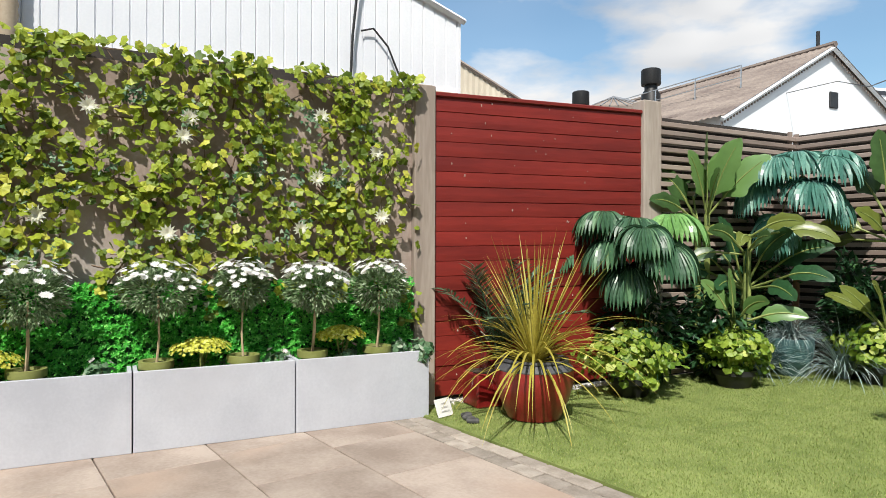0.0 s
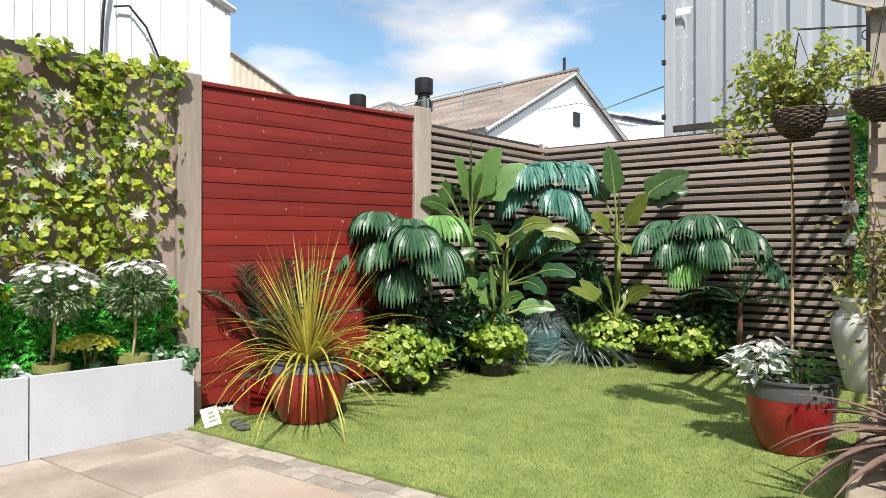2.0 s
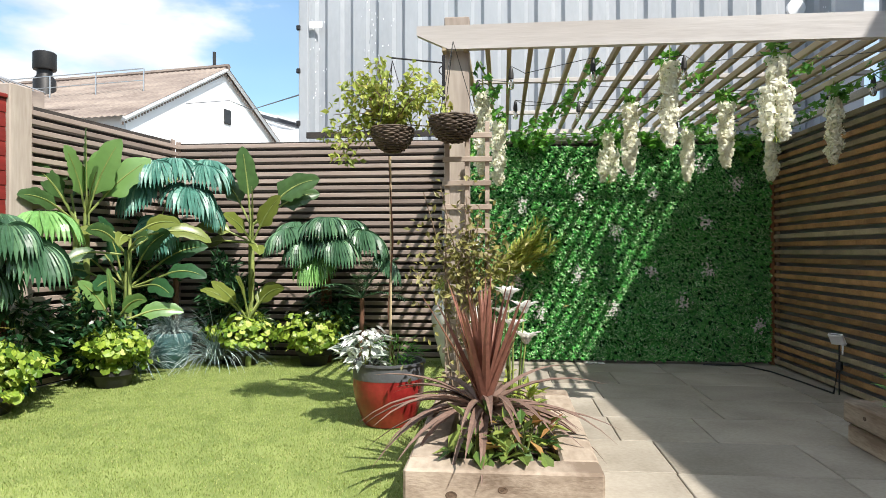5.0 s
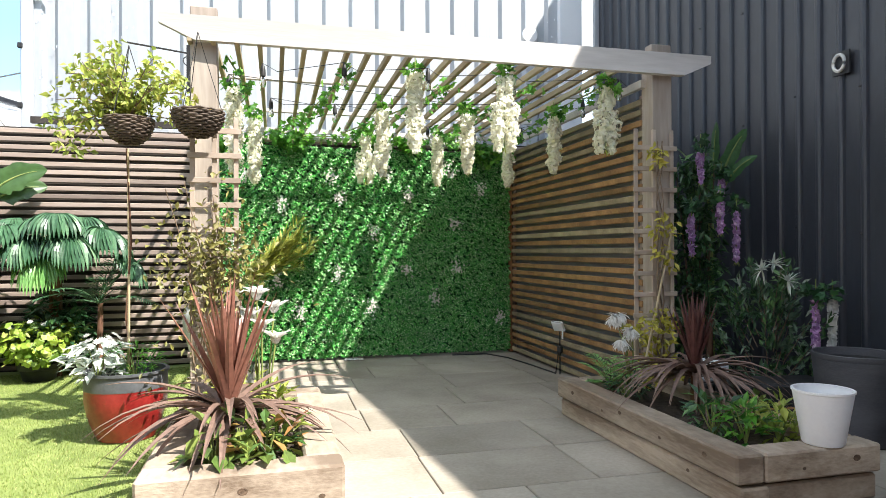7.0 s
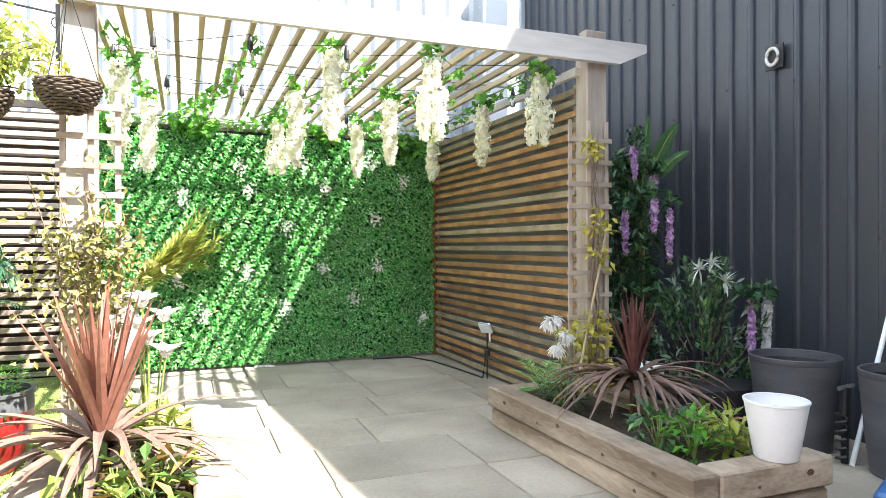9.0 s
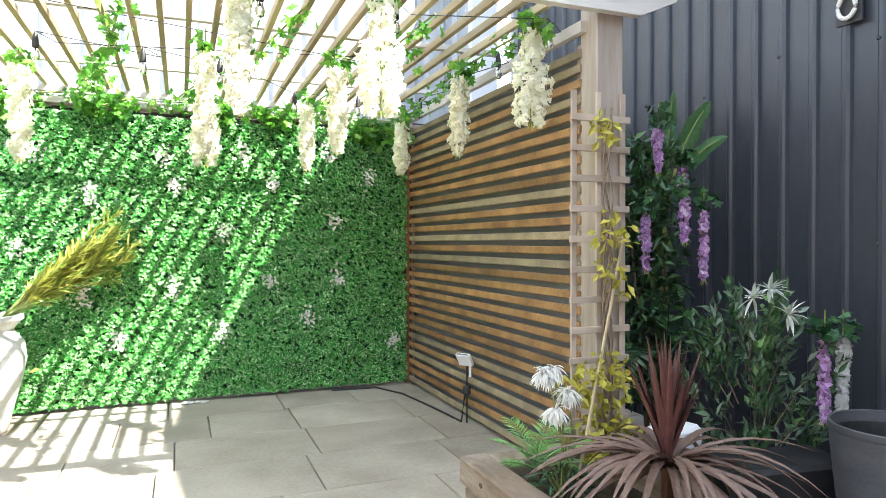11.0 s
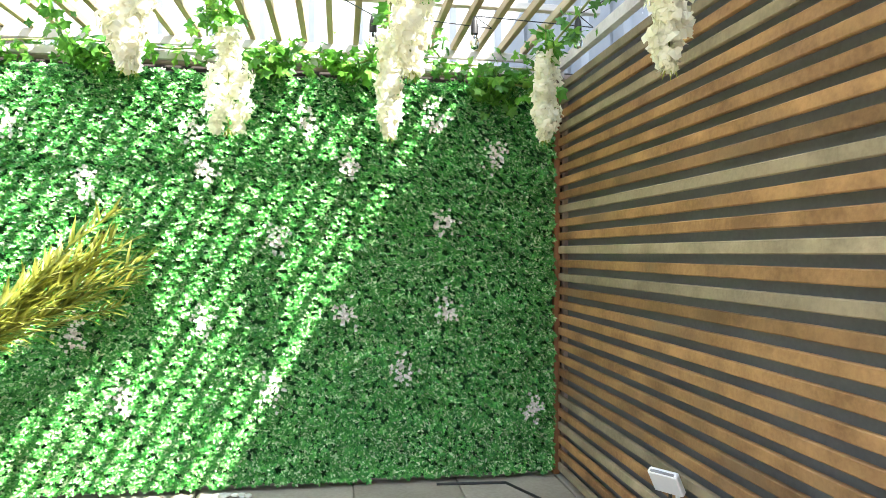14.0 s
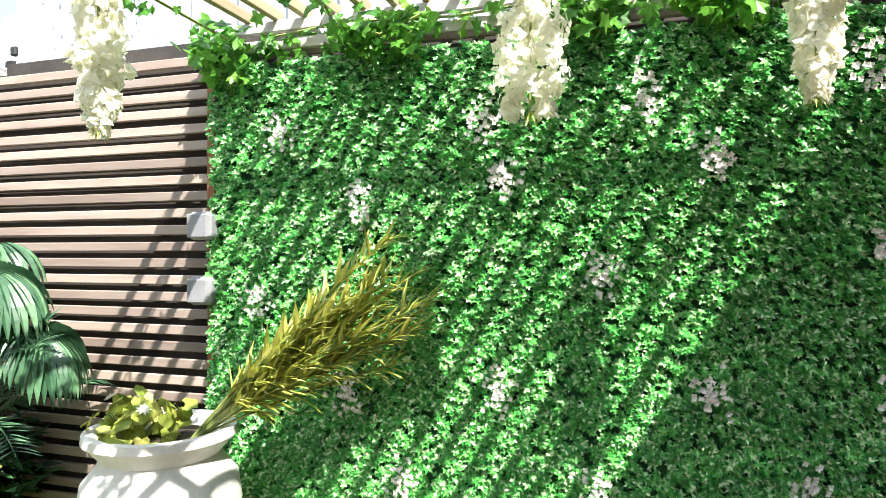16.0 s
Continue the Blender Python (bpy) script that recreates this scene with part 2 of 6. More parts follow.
M = {
    "ground": surface("ground_earth", (0.16, 0.14, 0.11), (0.24, 0.22, 0.19), 0.95, 1.0),
    "mortar": surface("mortar", (0.26, 0.225, 0.18), (0.36, 0.315, 0.265), 0.95, 6),
    "slab": surface("sandstone", (0.28, 0.22, 0.18), (0.43, 0.355, 0.3), 0.8, 2.6, 0.35, 45, vary=0.08, dirt=(0.42, 0.31, 0.24)),
    "slab_grey": surface("sandstone_grey", (0.25, 0.218, 0.172), (0.4, 0.358, 0.296), 0.68, 1.5, 0.25, 45, vary=0.12, dirt=(0.28, 0.24, 0.19)),
    "paver": surface("block_paver", (0.26, 0.22, 0.18), (0.4, 0.35, 0.3), 0.9, 9, 0.5, 80, vary=0.2),
    "turf": surface("turf_base", (0.14, 0.19, 0.045), (0.25, 0.3, 0.09), 0.95, 5, 0.6, 160),
    "blade": foliage("turf_blades", (0.17, 0.24, 0.045), (0.33, 0.4, 0.115), (0.45, 0.43, 0.19), 0.6, 0.25, 2),
    "pebble": surface("white_gravel", (0.55, 0.53, 0.5), (0.8, 0.78, 0.75), 0.8, 15, 0.3),
    "render": surface("weathered_render", (0.25, 0.185, 0.15), (0.4, 0.325, 0.28), 0.9, 2.2, 0.4, 40, dirt=(0.4, 0.36, 0.33)),
    "grey_timber": surface("weathered_timber", (0.29, 0.235, 0.195), (0.5, 0.43, 0.365), 0.8, 3, 0.35, 40, stretch=(1, 1, 0.12), vary=0.08),
    "beam_timber": surface("beam_timber", (0.42, 0.39, 0.37), (0.63, 0.6, 0.575), 0.8, 4, 0.45, 45, stretch=(0.1, 1, 1), vary=0.08, dirt=(0.4, 0.36, 0.33)),
    "trellis": surface("trellis_timber", (0.3, 0.235, 0.185), (0.5, 0.41, 0.335), 0.85, 3, 0.35, 40, stretch=(0.3, 1, 0.3), vary=0.12),
    "rafter": surface("rafter_timber", (0.26, 0.2, 0.12), (0.42, 0.34, 0.22), 0.8, 3, 0.35, 40, stretch=(1, 0.1, 1), vary=0.15),
    "sleeper": surface("sleeper_timber", (0.19, 0.14, 0.1), (0.47, 0.39, 0.305), 0.85, 4, 0.7, 45, stretch=(0.7, 0.3, 1.8), vary=0.14, dirt=(0.22, 0.15, 0.1)),
    "knot_wood": surface("knot_wood", (0.06, 0.038, 0.024), (0.15, 0.1, 0.065), 0.8, 30, 0.4),
    "red": surface("red_paint", (0.155, 0.012, 0.009), (0.25, 0.022, 0.015), 0.55, 4, 0.3, 30, stretch=(1, 0.2, 1.5), vary=0.14),
    "slat_back": surface("brown_slat", (0.235, 0.178, 0.15), (0.375, 0.3, 0.256), 0.75, 4, 0.35, 40, stretch=(0.12, 1, 1), vary=0.2),
    "slat_warm": surface("stained_slat", (0.17, 0.085, 0.034), (0.37, 0.205, 0.085), 0.6, 5, 0.45, 55, stretch=(1, 0.09, 1), vary=0.25, dirt=(0.2, 0.125, 0.065)),
    "slat_olive": surface("olive_slat", (0.2, 0.16, 0.1), (0.35, 0.28, 0.18), 0.7, 5, 0.45, 55, stretch=(1, 0.09, 1), vary=0.2),
    "corner_post": surface("red_brown_post", (0.22, 0.085, 0.035), (0.33, 0.14, 0.06), 0.7, 3, 0.3, stretch=(1, 1, 0.1)),
    "membrane": surface("grey_membrane", (0.12, 0.12, 0.125), (0.18, 0.18, 0.19), 0.7, 2),
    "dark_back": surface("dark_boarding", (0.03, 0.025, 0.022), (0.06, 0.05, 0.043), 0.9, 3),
    "planter": surface("pale_composite", (0.455, 0.475, 0.525), (0.56, 0.58, 0.63), 0.6, 2.5, 0.08, 60, dirt=(0.46, 0.47, 0.51)),
    "soil": surface("soil", (0.035, 0.025, 0.018), (0.08, 0.06, 0.04), 1.0, 20, 1.0),
    "white_metal": surface("white_cladding", (0.74, 0.76, 0.8), (0.84, 0.85, 0.88), 0.5, 0.8, 0.03, vary=0.02),
    "dark_metal": surface("dark_cladding", (0.03, 0.032, 0.041), (0.048, 0.053, 0.064), 0.36, 0.7, 0.04, 30, stretch=(1, 1, 0.3)),
    "container": surface("grey_container", (0.335, 0.355, 0.385), (0.43, 0.45, 0.48), 0.5, 0.9, 0.05, 25, stretch=(1, 1, 0.35), dirt=(0.38, 0.41, 0.45)),
    "flake": surface("bare_patch", (0.7, 0.72, 0.75), (0.8, 0.82, 0.84), 0.6, 12),
    "cream_metal": surface("cream_cladding", (0.5, 0.43, 0.33), (0.62, 0.54, 0.42), 0.6, 1.5, 0.05),
    "white_wall": surface("white_painted_wall", (0.74, 0.75, 0.77), (0.84, 0.85, 0.86), 0.8, 0.6, 0.1),
    "old_roof": surface("weathered_sheet_roof", (0.15, 0.115, 0.1), (0.3, 0.245, 0.205), 0.9, 1.0, 0.3, 8, stretch=(0.4, 1.5, 1)),
    "black": surface("black_plastic", (0.012, 0.012, 0.013), (0.03, 0.03, 0.032), 0.5, 8, 0.1),
    "iron": surface("black_iron", (0.015, 0.015, 0.016), (0.03, 0.028, 0.027), 0.5, 20, 0.2, metal=0.4),
    "duct": surface("beige_duct", (0.36, 0.29, 0.2), (0.48, 0.4, 0.3), 0.7, 4, 0.2),
    "pot_red": surface("red_glaze", (0.18, 0.01, 0.01), (0.28, 0.022, 0.02), 0.35, 5, 0.3, 40, coat=0.3),
    "pot_grey": surface("grey_glaze", (0.06, 0.063, 0.07), (0.11, 0.115, 0.125), 0.5, 6, 0.2),
    "pot_olive": surface("olive_plastic", (0.2, 0.22, 0.06), (0.28, 0.3, 0.1), 0.5, 6, 0.08),
    "pot_blue": surface("teal_glaze", (0.05, 0.12, 0.13), (0.09, 0.19, 0.2), 0.35, 6, 0.2),
    "bin": surface("charcoal_pot", (0.06, 0.06, 0.068), (0.1, 0.1, 0.112), 0.65, 3, 0.3, 50, stretch=(1, 1, 3)),
    "white_plastic": surface("white_plastic", (0.76, 0.77, 0.8), (0.84, 0.85, 0.87), 0.4, 4, 0.03),
    "urn": surface("pale_stone", (0.5, 0.49, 0.46), (0.68, 0.67, 0.63), 0.8, 4, 0.3, 50),
    "wicker": surface("dark_wicker", (0.05, 0.035, 0.025), (0.13, 0.095, 0.07), 0.8, 20, 0.4, vary=0.2),
    "moss": surface("brown_moss", (0.12, 0.08, 0.03), (0.25, 0.18, 0.07), 1.0, 25, 1.0),
    "bark": surface("bark", (0.13, 0.085, 0.055), (0.26, 0.19, 0.13), 0.9, 12, 0.6, stretch=(1, 1, 0.3)),
    "fibre": surface("palm_fibre", (0.09, 0.04, 0.025), (0.2, 0.1, 0.06), 0.95, 20, 0.8, stretch=(1, 1, 0.3)),
    "green_stem": surface("green_stem", (0.14, 0.2, 0.05), (0.3, 0.34, 0.1), 0.6, 10, 0.1),
    "cane": surface("bamboo_cane", (0.42, 0.33, 0.2), (0.58, 0.47, 0.3), 0.7, 6, 0.2, stretch=(1, 1, 0.2)),
    "cable": surface("black_cable", (0.012, 0.012, 0.012), (0.022, 0.022, 0.022), 0.5, 9, 0),
    "socket": surface("grey_box", (0.2, 0.205, 0.22), (0.28, 0.285, 0.3), 0.5, 6, 0.05),
    "blue": surface("blue_plastic", (0.03, 0.1, 0.28), (0.05, 0.15, 0.36), 0.5, 6, 0.1),
    "green_lid": surface("green_plastic", (0.02, 0.13, 0.05), (0.04, 0.19, 0.08), 0.5, 6, 0.2),
    "terracotta": surface("terracotta", (0.36, 0.12, 0.07), (0.48, 0.18, 0.1), 0.8, 8, 0.2),
    "steel": surface("steel", (0.5, 0.5, 0.5), (0.62, 0.62, 0.62), 0.35, 10, 0.05, metal=0.9),
    # near-white last colour paints bleached sun glare onto a share of the leaves
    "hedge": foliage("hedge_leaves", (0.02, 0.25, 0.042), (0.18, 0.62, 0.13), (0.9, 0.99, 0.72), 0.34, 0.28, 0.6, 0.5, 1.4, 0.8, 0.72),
    "hedge_bright": foliage("bright_hedge_leaves", (0.03, 0.3, 0.03), (0.14, 0.66, 0.09), (0.4, 0.9, 0.25), 0.38, 0.35, 0.6, 0.6, 1.4),
    # mat green darkened: the shade in the gaps between leaves is in its colour
    "hedge_back": surface("shaded_hedge_mat", (0.008, 0.05, 0.015), (0.02, 0.1, 0.03), 0.9, 20, 0.8),
    "vine": foliage("vine_leaves", (0.08, 0.15, 0.012), (0.37, 0.45, 0.035), (0.64, 0.63, 0.09), 0.5, 0.3),
    "ivy": foliage("ivy_leaves", (0.05, 0.19, 0.03), (0.15, 0.4, 0.05), (0.3, 0.58, 0.1), 0.35, 0.45),
    "variegated": foliage("variegated_leaves", (0.05, 0.16, 0.06), (0.2, 0.32, 0.18), (0.6, 0.66, 0.52), 0.45, 0.2),
    "ground_leaf": foliage("bright_leaves", (0.09, 0.19, 0.02), (0.38, 0.5, 0.065), (0.66, 0.7, 0.22), 0.45, 0.3),
    "palm": foliage("palm_leaves", (0.03, 0.09, 0.045), (0.085, 0.19, 0.095), (0.18, 0.32, 0.17), 0.36, 0.2),
    "palm_bright": foliage("bright_palm_leaves", (0.16, 0.36, 0.1), (0.3, 0.55, 0.18), None, 0.3, 0.3),
    "palm_teal": foliage("teal_palm_leaves", (0.05, 0.17, 0.13), (0.14, 0.33, 0.26), (0.3, 0.5, 0.41), 0.34, 0.2),
    "banana": foliage("banana_leaves", (0.07, 0.16, 0.045), (0.24, 0.42, 0.13), (0.5, 0.66, 0.32), 0.28, 0.35, 0.4, 0.75, 1.2, 0.7),
    # darker copy of the banana leaves, with shade put into the green
    "banana_shaded": foliage("shaded_banana_leaves", (0.03, 0.07, 0.025), (0.075, 0.15, 0.045), (0.2, 0.36, 0.1), 0.35, 0.25, 1),
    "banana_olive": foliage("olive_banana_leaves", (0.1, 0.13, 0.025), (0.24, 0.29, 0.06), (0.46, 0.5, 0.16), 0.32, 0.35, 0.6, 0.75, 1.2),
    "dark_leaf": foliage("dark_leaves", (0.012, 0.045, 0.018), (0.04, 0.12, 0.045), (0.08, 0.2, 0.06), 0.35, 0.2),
    "blue_grass": foliage("blue_grass", (0.2, 0.29, 0.28), (0.42, 0.53, 0.52), (0.66, 0.73, 0.73), 0.5, 0.15),
    "cordy_gold": foliage("golden_blades", (0.24, 0.28, 0.05), (0.55, 0.45, 0.08), (0.66, 0.36, 0.09), 0.4, 0.25),
    "cordy_red": foliage("red_blades", (0.15, 0.055, 0.045), (0.32, 0.145, 0.1), (0.54, 0.34, 0.24), 0.4, 0.2),
    "cordy_dark": foliage("maroon_blades", (0.07, 0.025, 0.025), (0.15, 0.06, 0.052), (0.26, 0.14, 0.11), 0.4, 0.15),
    "cordy_skirt": foliage("dry_blades", (0.11, 0.065, 0.05), (0.24, 0.155, 0.12), (0.42, 0.3, 0.23), 0.5, 0.15),
    "grey_leaf": foliage("silver_leaves", (0.1, 0.18, 0.07), (0.25, 0.36, 0.18), (0.5, 0.57, 0.42), 0.6, 0.15),
    "sage": foliage("sage_leaves", (0.045, 0.1, 0.05), (0.14, 0.22, 0.13), (0.34, 0.4, 0.32), 0.5, 0.2),
    "silver": foliage("white_felt_leaves", (0.36, 0.42, 0.36), (0.62, 0.66, 0.6), (0.82, 0.84, 0.82), 0.7, 0.2),
    "shrub_leaf": foliage("shrub_leaves", (0.02, 0.07, 0.025), (0.08, 0.18, 0.06), (0.16, 0.3, 0.09), 0.35, 0.25),
    "gold_leaf": foliage("gold_leaves", (0.3, 0.28, 0.03), (0.52, 0.46, 0.07), (0.7, 0.64, 0.16), 0.45, 0.25),
    "dracaena": foliage("dracaena_leaves", (0.33, 0.37, 0.06), (0.58, 0.59, 0.14), (0.78, 0.76, 0.32), 0.45, 0.3),
    "olive_leaf": foliage("olive_leaves", (0.12, 0.12, 0.03), (0.27, 0.25, 0.07), (0.45, 0.4, 0.2), 0.5, 0.2),
    "lime_leaf": foliage("lime_leaves", (0.22, 0.3, 0.05), (0.42, 0.47, 0.09), (0.6, 0.56, 0.17), 0.5, 0.35),
    "croton": foliage("croton_leaves", (0.05, 0.13, 0.03), (0.27, 0.32, 0.07), (0.4, 0.13, 0.06), 0.35, 0.2),
    "white_petal": foliage("white_petals", (0.86, 0.85, 0.82), (0.93, 0.92, 0.9), None, 0.6, 0.4, 3.0, 0.9, 1.05),
    "cream_petal": foliage("cream_petals", (0.93, 0.92, 0.76), (0.96, 0.955, 0.86), None, 0.6, 0.5, 0.5, 0.9, 1.05),
    "pink_white": foliage("pale_pink_petals", (0.74, 0.67, 0.64), (0.9, 0.87, 0.85), None, 0.6, 0.2),
    "yellow_petal": foliage("yellow_petals", (0.6, 0.6, 0.05), (0.82, 0.84, 0.16), (0.9, 0.92, 0.4), 0.6, 0.35),
    "purple_petal": foliage("purple_petals", (0.42, 0.2, 0.46), (0.64, 0.4, 0.66), (0.84, 0.66, 0.82), 0.6, 0.35),
    "card": surface("white_card", (0.74, 0.73, 0.7), (0.82, 0.81, 0.78), 0.6, 10, 0.02),
    "ink": surface("grey_print", (0.42, 0.41, 0.4), (0.48, 0.47, 0.46), 0.7, 10, 0),
    "stone": surface("dark_stone", (0.06, 0.06, 0.06), (0.13, 0.13, 0.125), 0.8, 12, 0.4),
}
glass = bpy.data.materials.new("bulb_glass")
glass.use_nodes = True
gb = glass.node_tree.nodes["Principled BSDF"]
gb.inputs["Transmission Weight"].default_value, gb.inputs["Roughness"].default_value = 1.0, 0.02
gb.inputs["Base Color"].default_value = (0.95, 0.95, 0.92, 1)
M["glass"] = glass

# ---- mesh helpers ----
class Shape:
    """Collects vertices and faces of one part."""

    def __init__(self):
        self.v, self.f, self.smooth = [], [], False

    def add(self, verts, faces):
        k = len(self.v)
        self.v.extend([tuple(p) for p in verts])
        self.f.extend([tuple(i + k for i in q) for q in faces])

    def box(self, c, s, rot=None, bevel=0.0):
        x, y, z = s[0] / 2, s[1] / 2, s[2] / 2
        if bevel <= 0:
            vs = [(-x, -y, -z), (x, -y, -z), (x, y, -z), (-x, y, -z), (-x, -y, z), (x, -y, z), (x, y, z), (-x, y, z)]
            fs = [(3, 2, 1, 0), (4, 5, 6, 7), (0, 1, 5, 4), (1, 2, 6, 5), (2, 3, 7, 6), (3, 0, 4, 7)]
        else:
            b = min(bevel, x * 0.9, y * 0.9, z * 0.9)
            vs, fs = [], []
            for zz, k in ((-z, b), (-z + b, 0), (z - b, 0), (z, b)):
                a, c2 = x - k, y - k
                e = b if k == 0 else b * 0.3
                vs += [(-a + e, -c2, zz), (a - e, -c2, zz), (a, -c2 + e, zz), (a, c2 - e, zz), (a - e, c2, zz), (-a + e, c2, zz), (-a, c2 - e, zz), (-a, -c2 + e, zz)]
            for r in range(3):
                for i in range(8):
                    j = (i + 1) % 8
                    fs.append((r * 8 + i, r * 8 + j, r * 8 + 8 + j, r * 8 + 8 + i))
            fs += [tuple(range(7, -1, -1)), tuple(range(24, 32))]
        m = Matrix.Rotation(rot, 3, "Z") if isinstance(rot, (int, float)) else rot
        if m is not None:
            vs = [m @ Vector(p) for p in vs]
        self.add([(p[0] + c[0], p[1] + c[1], p[2] + c[2]) for p in vs], fs)
        return self

    def lathe(self, profile, c=(0, 0, 0), n=28, cap=True):
        """profile: (radius, height) from the bottom on."""
        vs, fs = [], []
        for r, z in profile:
            vs += [(c[0] + r * math.cos(2 * math.pi * i / n), c[1] + r * math.sin(2 * math.pi * i / n), c[2] + z) for i in range(n)]
        for k in range(len(profile) - 1):
            for i in range(n):
                j = (i + 1) % n
                fs.append((k * n + i, k * n + j, k * n + n + j, k * n + n + i))
        if cap:
            fs.append(tuple(range(n - 1, -1, -1)))
        self.add(vs, fs)
        self.smooth = True
        return self

    def tube(self, pts, r0, r1=None, n=6):
        pts = [Vector(p) for p in pts]
        r1 = r0 if r1 is None else r1
        vs, fs = [], []
        for k, p in enumerate(pts):
            d = (pts[min(k + 1, len(pts) - 1)] - pts[max(k - 1, 0)]).normalized()
            a = d.orthogonal().normalized() if abs(d.z) > 0.95 else d.cross(Vector((0, 0, 1))).normalized()
            b = d.cross(a)
            r = r0 + (r1 - r0) * k / max(1, len(pts) - 1)
            vs += [p + (a * math.cos(2 * math.pi * i / n) + b * math.sin(2 * math.pi * i / n)) * r for i in range(n)]
        for k in range(len(pts) - 1):
            for i in range(n):
                j = (i + 1) % n
                fs.append((k * n + i, k * n + j, k * n + n + j, k * n + n + i))
        fs += [tuple(range(n - 1, -1, -1)), tuple(range((len(pts) - 1) * n, len(pts) * n))]
        self.add(vs, fs)
        self.smooth = True
        return self

    def strip(self, base, way, length, width, droop=0.0, n=5, fold=0.25, shape=None):
        """A long leaf that bends down: shape gives its width from root to tip."""
        p, d = Vector(base), Vector(way).normalized()
        side = d.cross(Vector((0, 0, 1)))
        side = side.normalized() if side.length > 0.05 else Vector((1, 0, 0))
        vs, fs = [], []
        for k in range(n + 1):
            u = k / n
            w = width * (shape(u) if shape else max(0.03, min(1, u * 6 + 0.45) * (1 - u ** 2.2)))
            up = side.cross(d).normalized()
            vs += [p - side * w / 2 + up * w * fold, p.copy(), p + side * w / 2 + up * w * fold]
            p = p + d * (length / n)
            d = (d + Vector((0, 0, -droop / n))).normalized()
        for k in range(n):
            a = k * 3
            fs += [(a, a + 1, a + 4, a + 3), (a + 1, a + 2, a + 5, a + 4)]
        self.add(vs, fs)
        return p

    def leaf(self, p, way, up, length, width, fold=0.25):
        """A small pointed leaf of two faces."""
        d, u = Vector(way).normalized(), Vector(up)
        s = d.cross(u)
        s = s.normalized() if s.length > 1e-3 else d.orthogonal().normalized()
        u = s.cross(d)
        p = Vector(p)
        m = p + d * length * 0.45 + u * width * fold
        self.add([p, m + s * width / 2, p + d * length, m - s * width / 2], [(0, 1, 2), (0, 2, 3)])

    def lobed(self, p, way, up, size, lobes=5, notch=0.8):
        """A rounded leaf with a lobed rim, cupped a little."""
        d, u = Vector(way).normalized(), Vector(up)
        s = d.cross(u)
        s = s.normalized() if s.length > 1e-3 else d.orthogonal().normalized()
        u = s.cross(d)
        p = Vector(p)
        vs = [p + u * size * 0.08]
        k = lobes * 2 + 1
        for i in range(k):
            a = -2.3 + 4.6 * i / (k - 1)
            r = size * (1.0 if i % 2 else notch) * (0.62 + 0.38 * math.cos(a * 0.5))
            vs.append(p + d * (math.cos(a) * r + size * 0.15) + s * math.sin(a) * r + u * size * random.uniform(-0.12, 0.12))
        self.add(vs, [(0, i, i + 1) for i in range(1, k)])


def link(name, sh, material, parent=None, label="", kind=""):
    me = bpy.data.meshes.new(name)
    me.from_pydata(sh.v, [], sh.f)
    me.materials.append(M[material])
    if sh.smooth:
        me.polygons.foreach_set("use_smooth", [True] * len(me.polygons))
        me.set_sharp_from_angle(angle=radians(40))
    me.update()
    ob = new(name, me)
    if parent is not None:
        ob.parent = parent
    return tagged(ob, label, kind=kind)


def part(name, sh, material, parent, label="", kind=""):
    return link(name, sh, material, parent, label, kind)


def thing(name, at, label, category, group="", kind="", rz=0.0):
    e = new(name)
    e.empty_display_size = 0.1
    e.matrix_basis = pose(*at, 0, 0, rz)
    return tagged(e, label, category, group, kind)


def piece(name, me, parent, at, rz=0.0):
    ob = new(name, me)
    ob.parent = parent
    ob.matrix_basis = pose(*at, 0, 0, rz)
    return ob


def mesh_of(sh, material):
    me = bpy.data.meshes.new("piece")
    me.from_pydata(sh.v, [], sh.f)
    me.materials.append(M[material])
    if sh.smooth:
        me.polygons.foreach_set("use_smooth", [True] * len(me.polygons))
        me.set_sharp_from_angle(angle=radians(40))
    return me


def rnd(a, b):
    return random.uniform(a, b)


def ball(r=1.0):
    while True:
        p = Vector((rnd(-1, 1), rnd(-1, 1), rnd(-1, 1)))
        if 0.05 < p.length < 1:
            return p * r


# ---- the plan ----
LEAN_W = radians(9.5)           # the side boundary leans in towards the back
SIDE = Vector((math.sin(LEAN_W), math.cos(LEAN_W), 0))
INTO = Vector((math.cos(LEAN_W), -math.sin(LEAN_W), 0))


def side(y, off=0.0, z=0.0):
    """A point of the side boundary at depth y, off metres into the garden."""
    s = (y - 5.84) / SIDE.y
    p = Vector((-3.32, 5.84, 0)) + SIDE * s + INTO * off
    return (p.x, p.y, z)


BACK, RIGHT, DARK = 8.42, 3.77, 5.1
SIDE_DEG = -9.5

# ---- ground ----
ground = tagged(link("ground", Shape().box((0, 0, -0.2), (600, 600, 0.2)), "ground"), "bare earth round the garden", "ground", kind="structure")
bed_sh = Shape()
bed_sh.box((0.7, 1.0, -0.06), (12.0, 16.0, 0.06))
patio = tagged(link("patio", bed_sh, "mortar"), "sandstone paving with mortar joints", "paving", kind="structure")

lawn_sh = Shape()
x0, y0, y1 = -3.66, 3.8, 8.42
